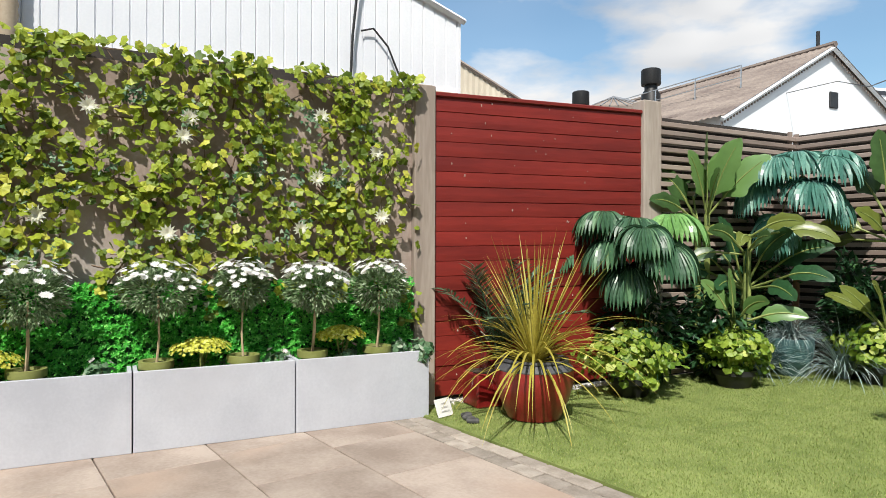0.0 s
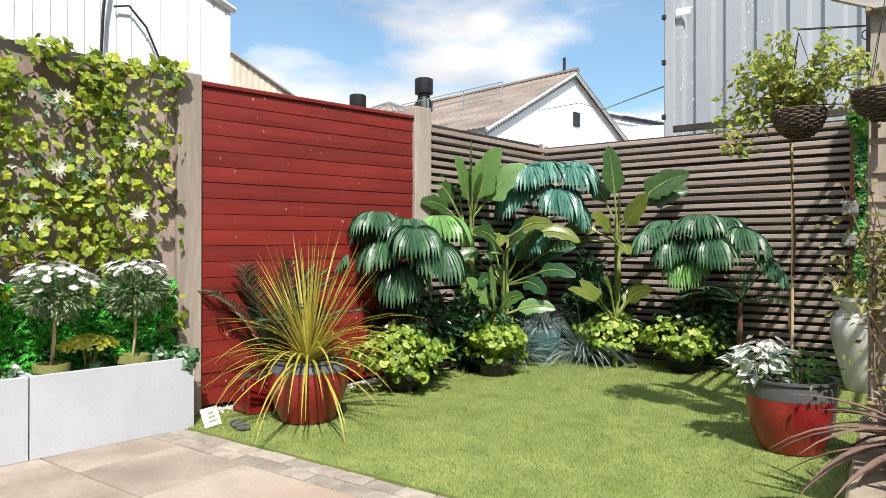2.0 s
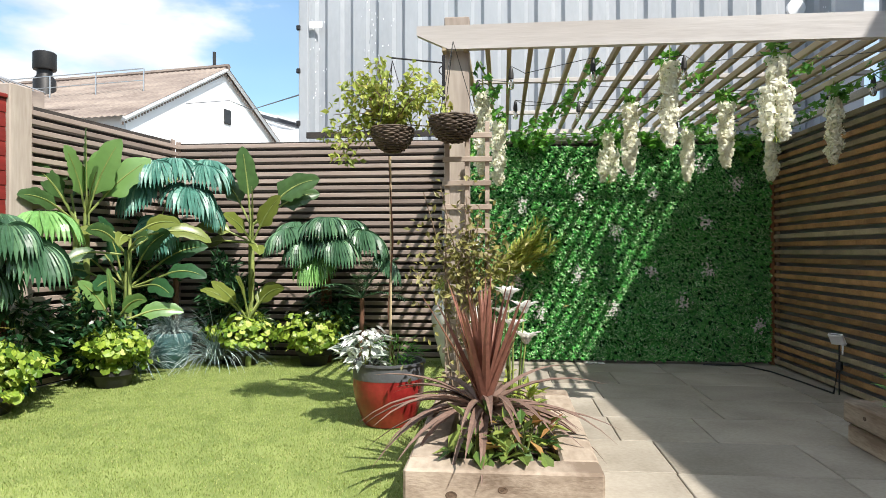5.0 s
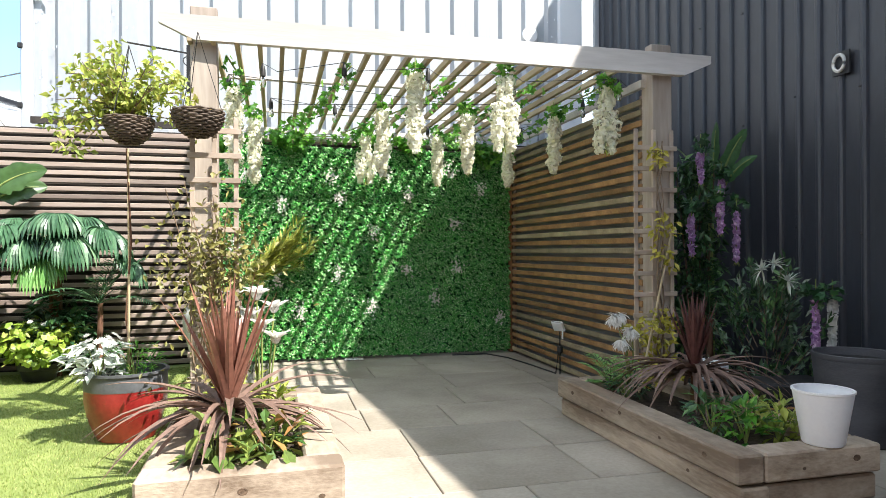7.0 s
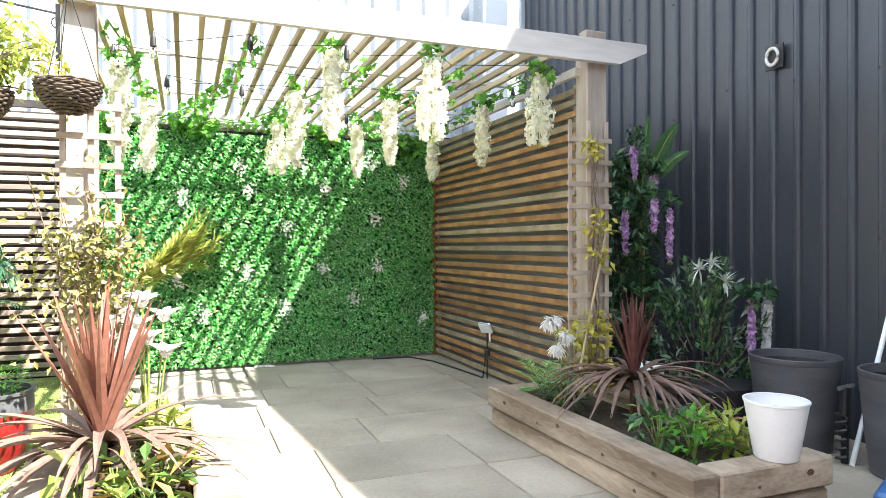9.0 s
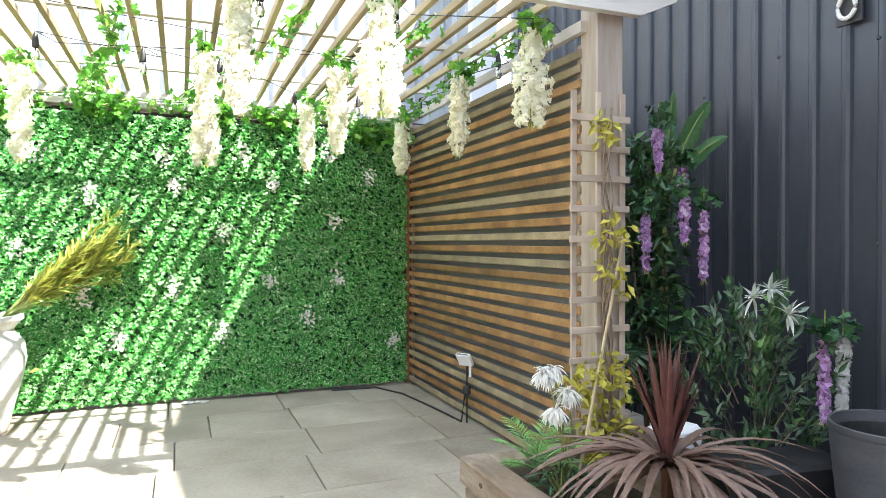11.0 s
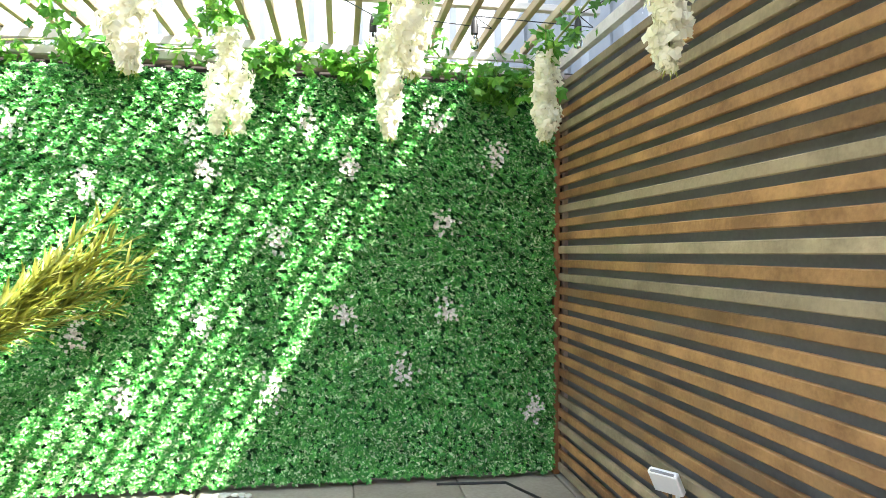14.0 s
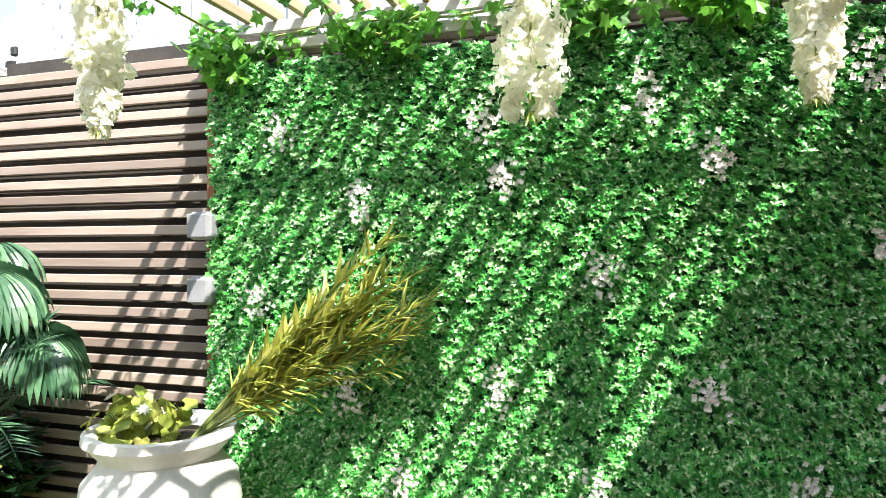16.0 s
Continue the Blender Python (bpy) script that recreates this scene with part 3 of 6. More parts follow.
lawn_sh.add([(*side(y0)[:2], 0.012), (0.46, y0, 0.012), (0.46, 5.6, 0.012), (0.5, 5.9, 0.012), (0.5, y1, 0.012), (*side(y1)[:2], 0.012),
             (*side(y0)[:2], -0.03), (0.46, y0, -0.03), (0.46, 5.6, -0.03), (0.5, 5.9, -0.03), (0.5, y1, -0.03), (*side(y1)[:2], -0.03)],
            [(0, 1, 2, 3, 4, 5), (0, 6, 7, 1), (1, 7, 8, 2), (2, 8, 9, 3), (3, 9, 10, 4), (4, 10, 11, 5), (5, 11, 6, 0)])
lawn = tagged(link("lawn", lawn_sh, "turf"), "short green artificial turf", "lawn", kind="structure")
rng = np.random.default_rng(5)
n = 210000
bx, by = rng.uniform(-3.7, 0.47, n), rng.uniform(3.8, 8.2, n)
keep = bx > (-3.32 + (by - 5.84) * math.tan(LEAN_W) + 0.12)
bx, by = bx[keep], by[keep]
n = len(bx)
ang, tilt, hgt = rng.uniform(0, 2 * np.pi, n), rng.uniform(0, 0.014, n), rng.uniform(0.007, 0.018, n)
vs = np.zeros((n, 3, 3))
vs[:, 0] = np.stack([bx - 0.0024 * np.sin(ang), by + 0.0024 * np.cos(ang), np.full(n, 0.01)], 1)
vs[:, 1] = np.stack([bx + 0.0024 * np.sin(ang), by - 0.0024 * np.cos(ang), np.full(n, 0.01)], 1)
vs[:, 2] = np.stack([bx + tilt * np.cos(ang), by + tilt * np.sin(ang), 0.01 + hgt], 1)
gm = bpy.data.meshes.new("turf_blades")
gm.from_pydata(vs.reshape(-1, 3).tolist(), [], np.arange(n * 3).reshape(-1, 3).tolist())
gm.materials.append(M["blade"])
blades = new("turf_blades", gm)
blades.parent = lawn
tagged(blades, kind="stuff")

peb = Shape()
for i in range(650):
    p = side(rnd(4.2, 6.1), rnd(0.01, 0.13), 0.012 + rnd(0, 0.018))
    s = rnd(0.008, 0.017)
    q = [Vector(p) + Vector(d) * s * rnd(0.8, 1.2) for d in ((1, 0, 0), (0, 1, 0), (-1, 0, 0), (0, -1, 0), (0, 0, 0.8), (0, 0, -0.8))]
    peb.add(q, [(0, 1, 4), (1, 2, 4), (2, 3, 4), (3, 0, 4), (1, 0, 5), (2, 1, 5), (3, 2, 5), (0, 3, 5)])
tagged(link("gravel", peb, "pebble"), "strip of white gravel along the red fence", "gravel", kind="stuff")


# ---- walls and fences ----
def oriented_box(name, a, b, z0, z1, thick, material, label, category="wall", out=0.0):
    """A wall from a to b (plan points), thick metres deep behind its face."""
    a, b = Vector((a[0], a[1], 0)), Vector((b[0], b[1], 0))
    d = (b - a).normalized()
    nrm = Vector((-d.y, d.x, 0))
    sh = Shape()
    c = (a + b) / 2 + nrm * (thick / 2 + out)
    sh.box((c.x, c.y, (z0 + z1) / 2), ((b - a).length, thick, z1 - z0), math.atan2(d.y, d.x))
    return tagged(link(name, sh, material), label, category, kind="structure")


wall_side = oriented_box("wall_side", side(-3.0), side(3.9), -0.05, 2.42, 0.2, "render", "weathered brown rendered wall behind the vine")
oriented_box("trim", side(-3.0, -0.02), side(3.9, -0.02), 2.42, 2.5, 0.2, "dark_back", "dark capping along the top of the wall", "capping")

# unseen wall added behind the camera to hold back low sky light
oriented_box("wall_house", (5.1, -3.0), (-5.2, -3.0), -0.05, 5.2, 0.3, "render", "plain rendered wall, unseen, added to close the garden and cut sky light")


def fence_post(y, w, h, label, name="fence_post"):
    t = thing(name, side(y + w / 2, -0.02), label, "fence post", "side fence posts", rz=SIDE_DEG)
    part("post", Shape().box((0, 0, h / 2), (0.16, w, h), bevel=0.008), "grey_timber", t)
    return t


fence_post(3.9, 0.18, 2.5, "weathered square timber fence post beside the red fence")
fence_post(6.2, 0.22, 2.62, "weathered square timber fence post between fences")

red_fence = thing("red_fence", side(5.14), "red painted timber fence of horizontal lapped boards", "fence", kind="structure", rz=SIDE_DEG)
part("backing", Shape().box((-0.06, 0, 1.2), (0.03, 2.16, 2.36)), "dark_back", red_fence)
board = Shape()
L = 2.145
prof = [(-0.03, 0.0), (0.018, 0.0), (0.025, 0.004), (0.026, 0.05), (0.0235, 0.1165), (0.017, 0.1182), (-0.03, 0.1182)]
board.add([(x, -L / 2, z) for x, z in prof] + [(x, L / 2, z) for x, z in prof],
          [(i, (i + 1) % 7, 7 + (i + 1) % 7, 7 + i) for i in range(7)] + [(6, 5, 4, 3, 2, 1, 0), (7, 8, 9, 10, 11, 12, 13)])
board_me = mesh_of(board, "red")
for i in range(20):
    b = piece("board", board_me, red_fence, (rnd(-0.004, 0.004), 0, 0.06 + i * 0.12))
    b.matrix_basis = b.matrix_basis @ Matrix.Rotation(radians(1.6 * i / 19), 4, "X")
part("cap", Shape().box((0.0, 0, 2.475), (0.09, 2.15, 0.035), Matrix.Rotation(radians(1.7), 3, "X"), 0.006), "red", red_fence)
knots = Shape()
for i in range(46):
    z = 0.06 + random.randrange(20) * 0.12 + rnd(0.03, 0.09)
    y = rnd(-1.0, 1.0)
    knots.box((0.0265, y, z), (0.003, rnd(0.004, 0.01), rnd(0.006, 0.02)))
part("knot", knots, "grey_timber", red_fence, "pale knots showing through the paint", "stuff")


def slat_fence(name, a, b, top, mats, label, back, pitch=0.082, back_gap=0.035, thick=0.022, skip=None):
    """Horizontal slats on a dark backing, facing to the right of the way from a to b."""
    a, b = Vector((a[0], a[1], 0)), Vector((b[0], b[1], 0))
    d = (b - a).normalized()
    rz = math.degrees(math.atan2(d.y, d.x))
    mid, ln = (a + b) / 2, (b - a).length
    t = thing(name, (mid.x, mid.y, 0), label, "fence", kind="structure", rz=rz)
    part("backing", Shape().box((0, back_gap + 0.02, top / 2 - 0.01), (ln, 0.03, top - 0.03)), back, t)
    for x in (-ln / 2 + 0.04, ln / 2 - 0.04):
        part("batten", Shape().box((x, back_gap - 0.008, top / 2), (0.05, 0.024, top - 0.02)), "slat_back", t)
    mes = {}
    for k in mats:
        sh = Shape().box((0, 0, 0), (ln, thick, 0.046), bevel=0.004)
        mes[k] = mesh_of(sh, k)
    z, i = 0.05, 0
    while z < top - 0.02:
        s = piece("slat", mes[random.choice(mats)], t, (0, rnd(-0.003, 0.003), z))
        s.matrix_basis = s.matrix_basis @ Matrix.Rotation(rnd(-0.0012, 0.0012), 4, "Y")
        z += pitch
        i += 1
    return t


corner = side(BACK)
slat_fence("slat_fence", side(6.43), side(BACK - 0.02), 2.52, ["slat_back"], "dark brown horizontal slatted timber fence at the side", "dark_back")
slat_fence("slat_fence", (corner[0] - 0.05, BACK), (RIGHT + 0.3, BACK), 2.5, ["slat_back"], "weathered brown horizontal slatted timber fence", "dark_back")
slat_fence("slat_fence", (RIGHT, BACK - 0.04), (RIGHT, 5.5), 2.41, ["slat_warm", "slat_warm", "slat_olive"], "orange and olive stained horizontal slatted timber fence", "membrane")
cp = thing("corner_post", (RIGHT - 0.02, BACK - 0.05, 0), "red-brown timber post in the fence corner", "post")
part("post", Shape().box((0, 0, 1.19), (0.04, 0.05, 2.38), bevel=0.004), "corner_post", cp)
e = thing("edge_post", (0.3, BACK - 0.05, 0), "narrow brown timber post beside the green wall", "post")
part("post", Shape().box((0, 0, 1.2), (0.045, 0.05, 2.4), bevel=0.004), "corner_post", e)

# ---- large buildings ----
dark = thing("dark_building", (DARK, 1.0, 0), "dark grey corrugated metal clad building", "building", kind="structure")
sh = Shape()
ys = []
y = -9.0
while y < 7.7:
    ys += [(y, 0.0), (y + 0.13, 0.0), (y + 0.138, -0.02), (y + 0.152, -0.032), (y + 0.173, -0.032), (y + 0.187, -0.02), (y + 0.195, 0.0)]
    y += 0.2
ys.append((y, 0.0))
gable = lambda yy: 6.05 - (0.15 * (yy - 2.6) if yy > 2.6 else 0.2 * (2.6 - yy))
vs = [(dx, yy, -0.1) for yy, dx in ys] + [(dx, yy, gable(yy)) for yy, dx in ys]
k = len(ys)
sh.add(vs, [(i, i + 1, k + i + 1, k + i) for i in range(k - 1)])
part("cladding", sh, "dark_metal", dark)
core = Shape()
cy = [-9.0, 2.6, 7.7]
core.add([(x, yy, -0.1) for x in (0.06, 4.0) for yy in cy] + [(x, yy, gable(yy) - 0.01) for x in (0.06, 4.0) for yy in cy],
         [(0, 1, 7, 6), (1, 2, 8, 7), (3, 9, 10, 4), (4, 10, 11, 5), (6, 7, 10, 9), (7, 8, 11, 10), (2, 5, 11, 8), (0, 6, 9, 3)])
part("core", core, "dark_metal", dark)
for a, b in ((-9.0, 2.6), (2.6, 7.7)):
    part("flashing", Shape().tube([(-0.01, a, gable(a)), (-0.01, b, gable(b))], 0.05, n=4), "dark_metal", dark)
part("corner_trim", Shape().box((0.0, 7.72, 2.6), (0.1, 0.06, 5.4)), "container", dark, "pale corner trim")
vent = part("vent_plate", Shape().box((-0.036, 3.93, 2.57), (0.012, 0.15, 0.17)), "black", dark, "square black vent plate")
ring = Shape()
ring.tube([(-0.06, 3.93 + 0.05 * math.cos(a), 2.57 + 0.06 * math.sin(a)) for a in [i * math.pi / 8 for i in range(17)]], 0.012, n=6)
part("vent_ring", ring, "urn", dark, "torn pale pipe stub in the vent")
part("bolt", Shape().tube([(-0.02, 7.03, 3.05), (-0.1, 7.03, 3.05)], 0.02, n=8), "steel", dark)
scr = Shape()
for i in range(8):
    for z in (1.25, 2.3, 3.3):
        scr.lathe([(0.0, 0), (0.012, 0.0), (0.012, 0.012), (0.0, 0.014)], (-0.03, 1.2 + i * 0.6 + 0.175, z + (i % 3) * 0.06), 6)
part("screws", scr, "black", dark, kind="stuff")

cont = thing("shipping_container", (1.6, 8.95, 0), "pale grey corrugated metal building behind the fence", "building", kind="structure")
sh = Shape()
xs, x = [], -3.17
while x < 2.9:
    xs += [(x, 0.0), (x + 0.16, 0.0), (x + 0.2, 0.045), (x + 0.28, 0.045), (x + 0.32, 0.0)]
    x += 0.32
xs.append((3.05, 0.0))
vs = [(xx, dy, -0.1) for xx, dy in xs] + [(xx, dy, 7.5) for xx, dy in xs]
k = len(xs)
sh.add(vs, [(i, i + 1, k + i + 1, k + i) for i in range(k - 1)])
part("cladding", sh, "container", cont)
part("core", Shape().box((-0.02, 2.06, 3.7), (6.3, 4.0, 7.6)), "container", cont)
part("corner_post", Shape().box((-3.14, 0.0, 3.7), (0.12, 0.1, 7.6), bevel=0.01), "container", cont)
part("corner_post", Shape().box((3.2, -0.02, 3.7), (0.32, 0.1, 7.6), bevel=0.01), "white_metal", cont, "pale smooth end panel")
for z in (2.78, 3.42, 3.95):
    part("hinge", Shape().box((-3.2, -0.05, z), (0.05, 0.04, 0.06), bevel=0.008), "black", cont)
part("label_plate", Shape().box((-2.98, -0.056, 3.98), (0.16, 0.006, 0.08)), "card", cont, "pale rectangular plate")
fl = Shape()
for i in range(170):
    x = random.choice((-3.0, -2.32, -2.05, -2.3, 3.0)) + random.gauss(0, 0.06)
    z = rnd(2.7, 4.6)
    w, h = rnd(0.003, 0.012), rnd(0.004, 0.028)
    fl.box((x, -0.004, z), (w, 0.004, h))
part("flaking", fl, "flake", cont, kind="stuff")
part("lamp", Shape().lathe([(0.0, 0), (0.1, 0.0), (0.1, 0.04), (0, 0.05)], (0, 0, 0), 20), "white_plastic", cont, "round white fitting").matrix_basis = pose(2.62, -0.05, 3.98, 90, 0, 0)
part("base_rail", Shape().box((-2.0, -0.2, 2.6), (2.1, 0.05, 0.07)), "dark_back", cont, "dark rail at the foot")

shed = thing("white_shed", side(1.0, -0.3), "white corrugated metal factory shed above the wall", "building", kind="structure", rz=SIDE_DEG)
sh = Shape()
top = lambda yy: 3.2 + 0.36 * (3.53 - yy)
ys, y = [], -5.0
while y < 3.5:
    ys += [(y, 0.0), (y + 0.085, 0.0), (y + 0.093, -0.014), (y + 0.1, 0.0)]
    y += 0.105
ys.append((3.53, 0.0))
k = len(ys)
sh.add([(dx, yy, 2.5) for yy, dx in ys] + [(dx, yy, top(yy)) for yy, dx in ys], [(i, i + 1, k + i + 1, k + i) for i in range(k - 1)])
part("cladding", sh, "white_metal", shed)
core = Shape()
core.add([(-0.03, -5, 0), (-0.03, 3.5, 0), (-6, 3.5, 0), (-6, -5, 0), (-0.03, -5, top(-5)), (-0.03, 3.5, top(3.5)), (-6, 3.5, top(3.5)), (-6, -5, top(-5))],
         [(0, 1, 5, 4), (1, 2, 6, 5), (2, 3, 7, 6), (3, 0, 4, 7), (4, 5, 6, 7)])
part("body", core, "white_metal", shed)
vg = Shape()
vg.tube([(0.02, 3.56, top(3.56) - 0.02), (0.02, -5, top(-5))], 0.03, n=4)
part("verge", vg, "white_metal", shed)
part("drip_strip", Shape().box((0.02, -0.75, 2.53), (0.05, 8.5, 0.03)), "cream_metal", shed)
pp = Shape()
pp.tube([(0.06, 2.52, 2.45), (0.06, 2.54, 2.9), (0.07, 2.58, 3.3), (0.1, 2.7, 3.7)], 0.012)
part("cable", pp, "cable", shed)
bp = Shape()
bp.tube([(0.03, 2.62, 2.95), (0.04, 2.72, 2.98), (0.05, 2.84, 2.85), (0.05, 2.93, 2.65), (0.05, 3.02, 2.52)], 0.008)
part("hanging_cable", bp, "cable", shed)
for yy in (0.02, 0.28):
    d = Shape()
    d.lathe([(0.055 + 0.006 * (i % 2), 2.3 + i * 0.03) for i in range(70)], (0.08, yy, 0), 14)
    part("duct", d, "duct", shed, "beige ribbed pipe")

# far factory with a white gable
fac = thing("far_factory", (-10.77, 27.43, 0), "white painted factory gable with a weathered sheet roof", "building", kind="structure", rz=-9.7)
EA, AP, WD, LN = 5.81, 8.84, 5.56, 16.0
g = Shape()
g.add([(0, -WD, -0.1), (0, WD, -0.1), (0, WD, EA), (0, 0, AP), (0, -WD, EA), (-LN, -WD, -0.1), (-LN, WD, -0.1), (-LN, WD, EA), (-LN, 0, AP), (-LN, -WD, EA)],
      [(0, 1, 2, 3, 4), (0, 4, 9, 5), (1, 6, 7, 2), (9, 8, 7, 6, 5)])
part("wall", g, "white_wall", fac)
for sgn in (-1, 1):
    r = Shape()
    xs = [0.25 - i * 0.13 for i in range(126)]
    ya, za, yb, zb = sgn * (WD + 0.35), EA - 0.12, 0.0, AP + 0.06
    vs = [(x, ya, za + (0.04 if i % 2 else 0)) for i, x in enumerate(xs)] + [(x, yb, zb + (0.04 if i % 2 else 0)) for i, x in enumerate(xs)]
    k = len(xs)
    r.add(vs, [(i, i + 1, k + i + 1, k + i) for i in range(k - 1)])
    part("roof", r, "old_roof", fac)
    bb = Shape()
    bb.tube([(0.2, ya, za - 0.1), (0.2, yb, zb - 0.1)], 0.09, n=4)
    part("bargeboard", bb, "white_wall", fac)
    dz = Shape()
    for i in range(40):
        u = (i + 0.5) / 40
        dz.box((0.12, ya + (yb - ya) * u, za + (zb - za) * u - 0.26), (0.04, 0.06, 0.1))
    part("dentils", dz, "old_roof", fac, kind="stuff")
part("louvre", Shape().box((0.03, 0.3, 6.9), (0.08, 0.5, 0.62), bevel=0.03), "black", fac, "small dark louvre")
part("flue", Shape().tube([(-0.4, 0, AP - 0.2), (-0.4, 0, AP + 0.75)], 0.07, n=8), "black", fac)
part("ridge_cap", Shape().tube([(0.3, 0, AP + 0.08), (-LN, 0, AP + 0.08)], 0.12, n=6), "old_roof", fac)
hr = Shape()
for i in range(6):
    hr.tube([(-1.5 - i * 2.2, -2.9, 7.2), (-1.5 - i * 2.2, -2.9, 8.2)], 0.03, n=5)
hr.tube([(-1.5, -2.9, 8.2), (-13.0, -2.9, 8.2)], 0.025, n=5)
hr.tube([(-1.5, -2.9, 7.75), (-13.0, -2.9, 7.75)], 0.02, n=5)
part("roof_rail", hr, "steel", fac)
low = Shape()
for i in range(3):
    low.box((-4.0 - i * 3.4, -WD + 0.9 + i * 0.25, EA + 0.55 + i * 0.12), (3.3, 0.3, 0.08), Matrix.Rotation(radians(4 - i * 5), 3, "Y"))
part("roof_walkway", low, "old_roof", fac)


def cowl(at, s, label):
    t = thing("roof_vent", at, label, "roof vent")
    part("stack", Shape().lathe([(0.5 * s, -2.0), (0.5 * s, 0.0), (0.34 * s, 0.25 * s), (0.34 * s, 0.5 * s)], n=20), "iron", t)
    part("hood", Shape().lathe([(0.5 * s, 0.5 * s), (0.52 * s, 0.55 * s), (0.52 * s, 1.3 * s), (0.46 * s, 1.36 * s), (0.0, 1.4 * s)], n=20), "iron", t)


cowl((-18.0, 26.5, 8.3), 0.85, "round black metal roof ventilator")
cowl((-19.9, 23.9, 7.4), 0.75, "round black metal roof ventilator, lower one")
lantern = thing("glass_roof", (-12.4, 17.2, 0), "low hipped glass roof with pale glazing bars", "roof", kind="structure", rz=53.8)
lr = Shape()
lr.add([(-0.9, -0.5, 5.5), (0.95, -0.5, 5.5), (0.95, 1.5, 5.5), (-0.9, 1.5, 5.5), (0.0, 0.5, 5.98), (-0.9, -0.5, -0.1), (0.95, -0.5, -0.1), (0.95, 1.5, -0.1), (-0.9, 1.5, -0.1)],
       [(0, 1, 4), (1, 2, 4), (2, 3, 4), (3, 0, 4), (0, 5, 6, 1), (1, 6, 7, 2), (2, 7, 8, 3), (3, 8, 5, 0)])
part("roof", lr, "old_roof", lantern)
br = Shape()
for i in range(8):
    br.tube([(-0.9 + i * 0.265, -0.52, 5.5), (0.0, 0.48, 6.0)], 0.018, n=4)
part("glazing_bars", br, "steel", lantern)
far2 = thing("far_warehouse", (-12.2, 39.0, 0), "far white warehouse with stepped roof monitors", "building", kind="structure", rz=17.0)
part("wall", Shape().box((1.0, 3.0, 4.2), (8.0, 6.0, 8.6)), "white_wall", far2)
for i in range(2):
    part("monitor", Shape().box((0.2 + i * 1.4, 1.0, 9.0 - i * 0.3), (4.2, 1.0, 0.5), Matrix.Rotation(radians(14), 3, "Y")), "white_wall", far2)
    part("monitor_glazing", Shape().box((0.2 + i * 1.4, 0.45, 9.0 - i * 0.3), (4.0, 0.04, 0.2), Matrix.Rotation(radians(14), 3, "Y")), "dark_metal", far2)
wire = thing("overhead_wire", (-9.0, 24.0, 0), "thin black wire crossing the sky", "wire")
part("cable", Shape().tube([(-6.0, 3.0, 7.2), (0, 0, 6.7), (3.2, -6.0, 5.0), (6.8, -13.0, 3.66)], 0.012, n=4), "cable", wire)


cream = thing("cream_shed", (-10.57, 9.56, 0), "cream corrugated metal shed gable with a dark verge", "building", kind="structure", rz=53.8)
sh = Shape()
xs = [(-2.5 + i * 0.06, 0.02 * (i % 2)) for i in range(76)]
ct = lambda x: 5.3 - 0.64 * x
k = len(xs)
sh.add([(x, d, -0.1) for x, d in xs] + [(x, d, ct(x)) for x, d in xs], [(i, i + 1, k + i + 1, k + i) for i in range(k - 1)])
part("cladding", sh, "cream_metal", cream)
vg = Shape()
vg.tube([(-2.5, -0.03, ct(-2.5)), (2.0, -0.03, ct(2.0))], 0.04, n=4)
part("verge", vg, "old_roof", cream)
bk = Shape()
bk.add([(-2.5, 0.05, -0.1), (2.0, 0.05, -0.1), (2.0, 6, -0.1), (-2.5, 6, -0.1), (-2.5, 0.05, ct(-2.5)), (2.0, 0.05, ct(2)), (2.0, 6, ct(2)), (-2.5, 6, ct(-2.5))],
       [(1, 2, 6, 5), (2, 3, 7, 6), (3, 0, 4, 7), (4, 5, 6, 7)])
part("roof", bk, "old_roof", cream)

# ---- pergola ----
BEAM_RZ = -2.8
pg = thing("pergola", (2.2, 5.4, 0), "weathered timber pergola with slatted roof", "pergola")
ct, st = math.cos(radians(BEAM_RZ)), math.sin(radians(BEAM_RZ))
for x in (-1.62, 1.655):
    part("post", Shape().box((x, x * st / ct + 0.12, 1.29), (0.17, 0.15, 2.58), bevel=0.008), "grey_timber", pg)
    part("post_head", Shape().box((x, x * st / ct + 0.1, 2.72 - 0.016 * x), (0.17, 0.09, 0.12), bevel=0.006), "grey_timber", pg)
bm = Shape()
ha, hx, z0, z1 = 1.93, 1.98, 2.535, 2.695
for yy in (-0.025, 0.025):
    bm.add([(-ha, yy, z1), (-ha, yy, z1 - 0.06), (-ha + 0.22, yy, z0), (hx - 0.22, yy, z0), (hx, yy, z1 - 0.06), (hx, yy, z1)], [])
bm.f += [(0, 1, 2, 3, 4, 5), (11, 10, 9, 8, 7, 6)] + [(i, 6 + i, 6 + (i + 1) % 6, (i + 1) % 6) for i in range(6)]
b = part("beam", bm, "beam_timber", pg)
b.matrix_basis = pose(0, 0, 0, 0, 0.9, BEAM_RZ)
for i in range(-2, 20):
    x = 0.79 + i * 0.145 - 2.2
    part("rafter", Shape().box((x, 1.53, 2.575), (0.031, 2.94, 0.047), bevel=0.003), "rafter", pg)
for yy, zz in ((1.17, 2.625), (2.42, 2.625)):
    part("cross_bar", Shape().box((-0.05, yy, zz), (3.3, 0.045, 0.035), bevel=0.003), "beam_timber", pg)
for zz in (2.44, 2.525):
    part("wall_plate", Shape().box((-0.13, 2.96, zz), (3.45, 0.03, 0.05), bevel=0.003), "beam_timber", pg)
part("side_plate", Shape().box((1.55, 1.5, 2.47), (0.04, 2.9, 0.06)), "beam_timber", pg)


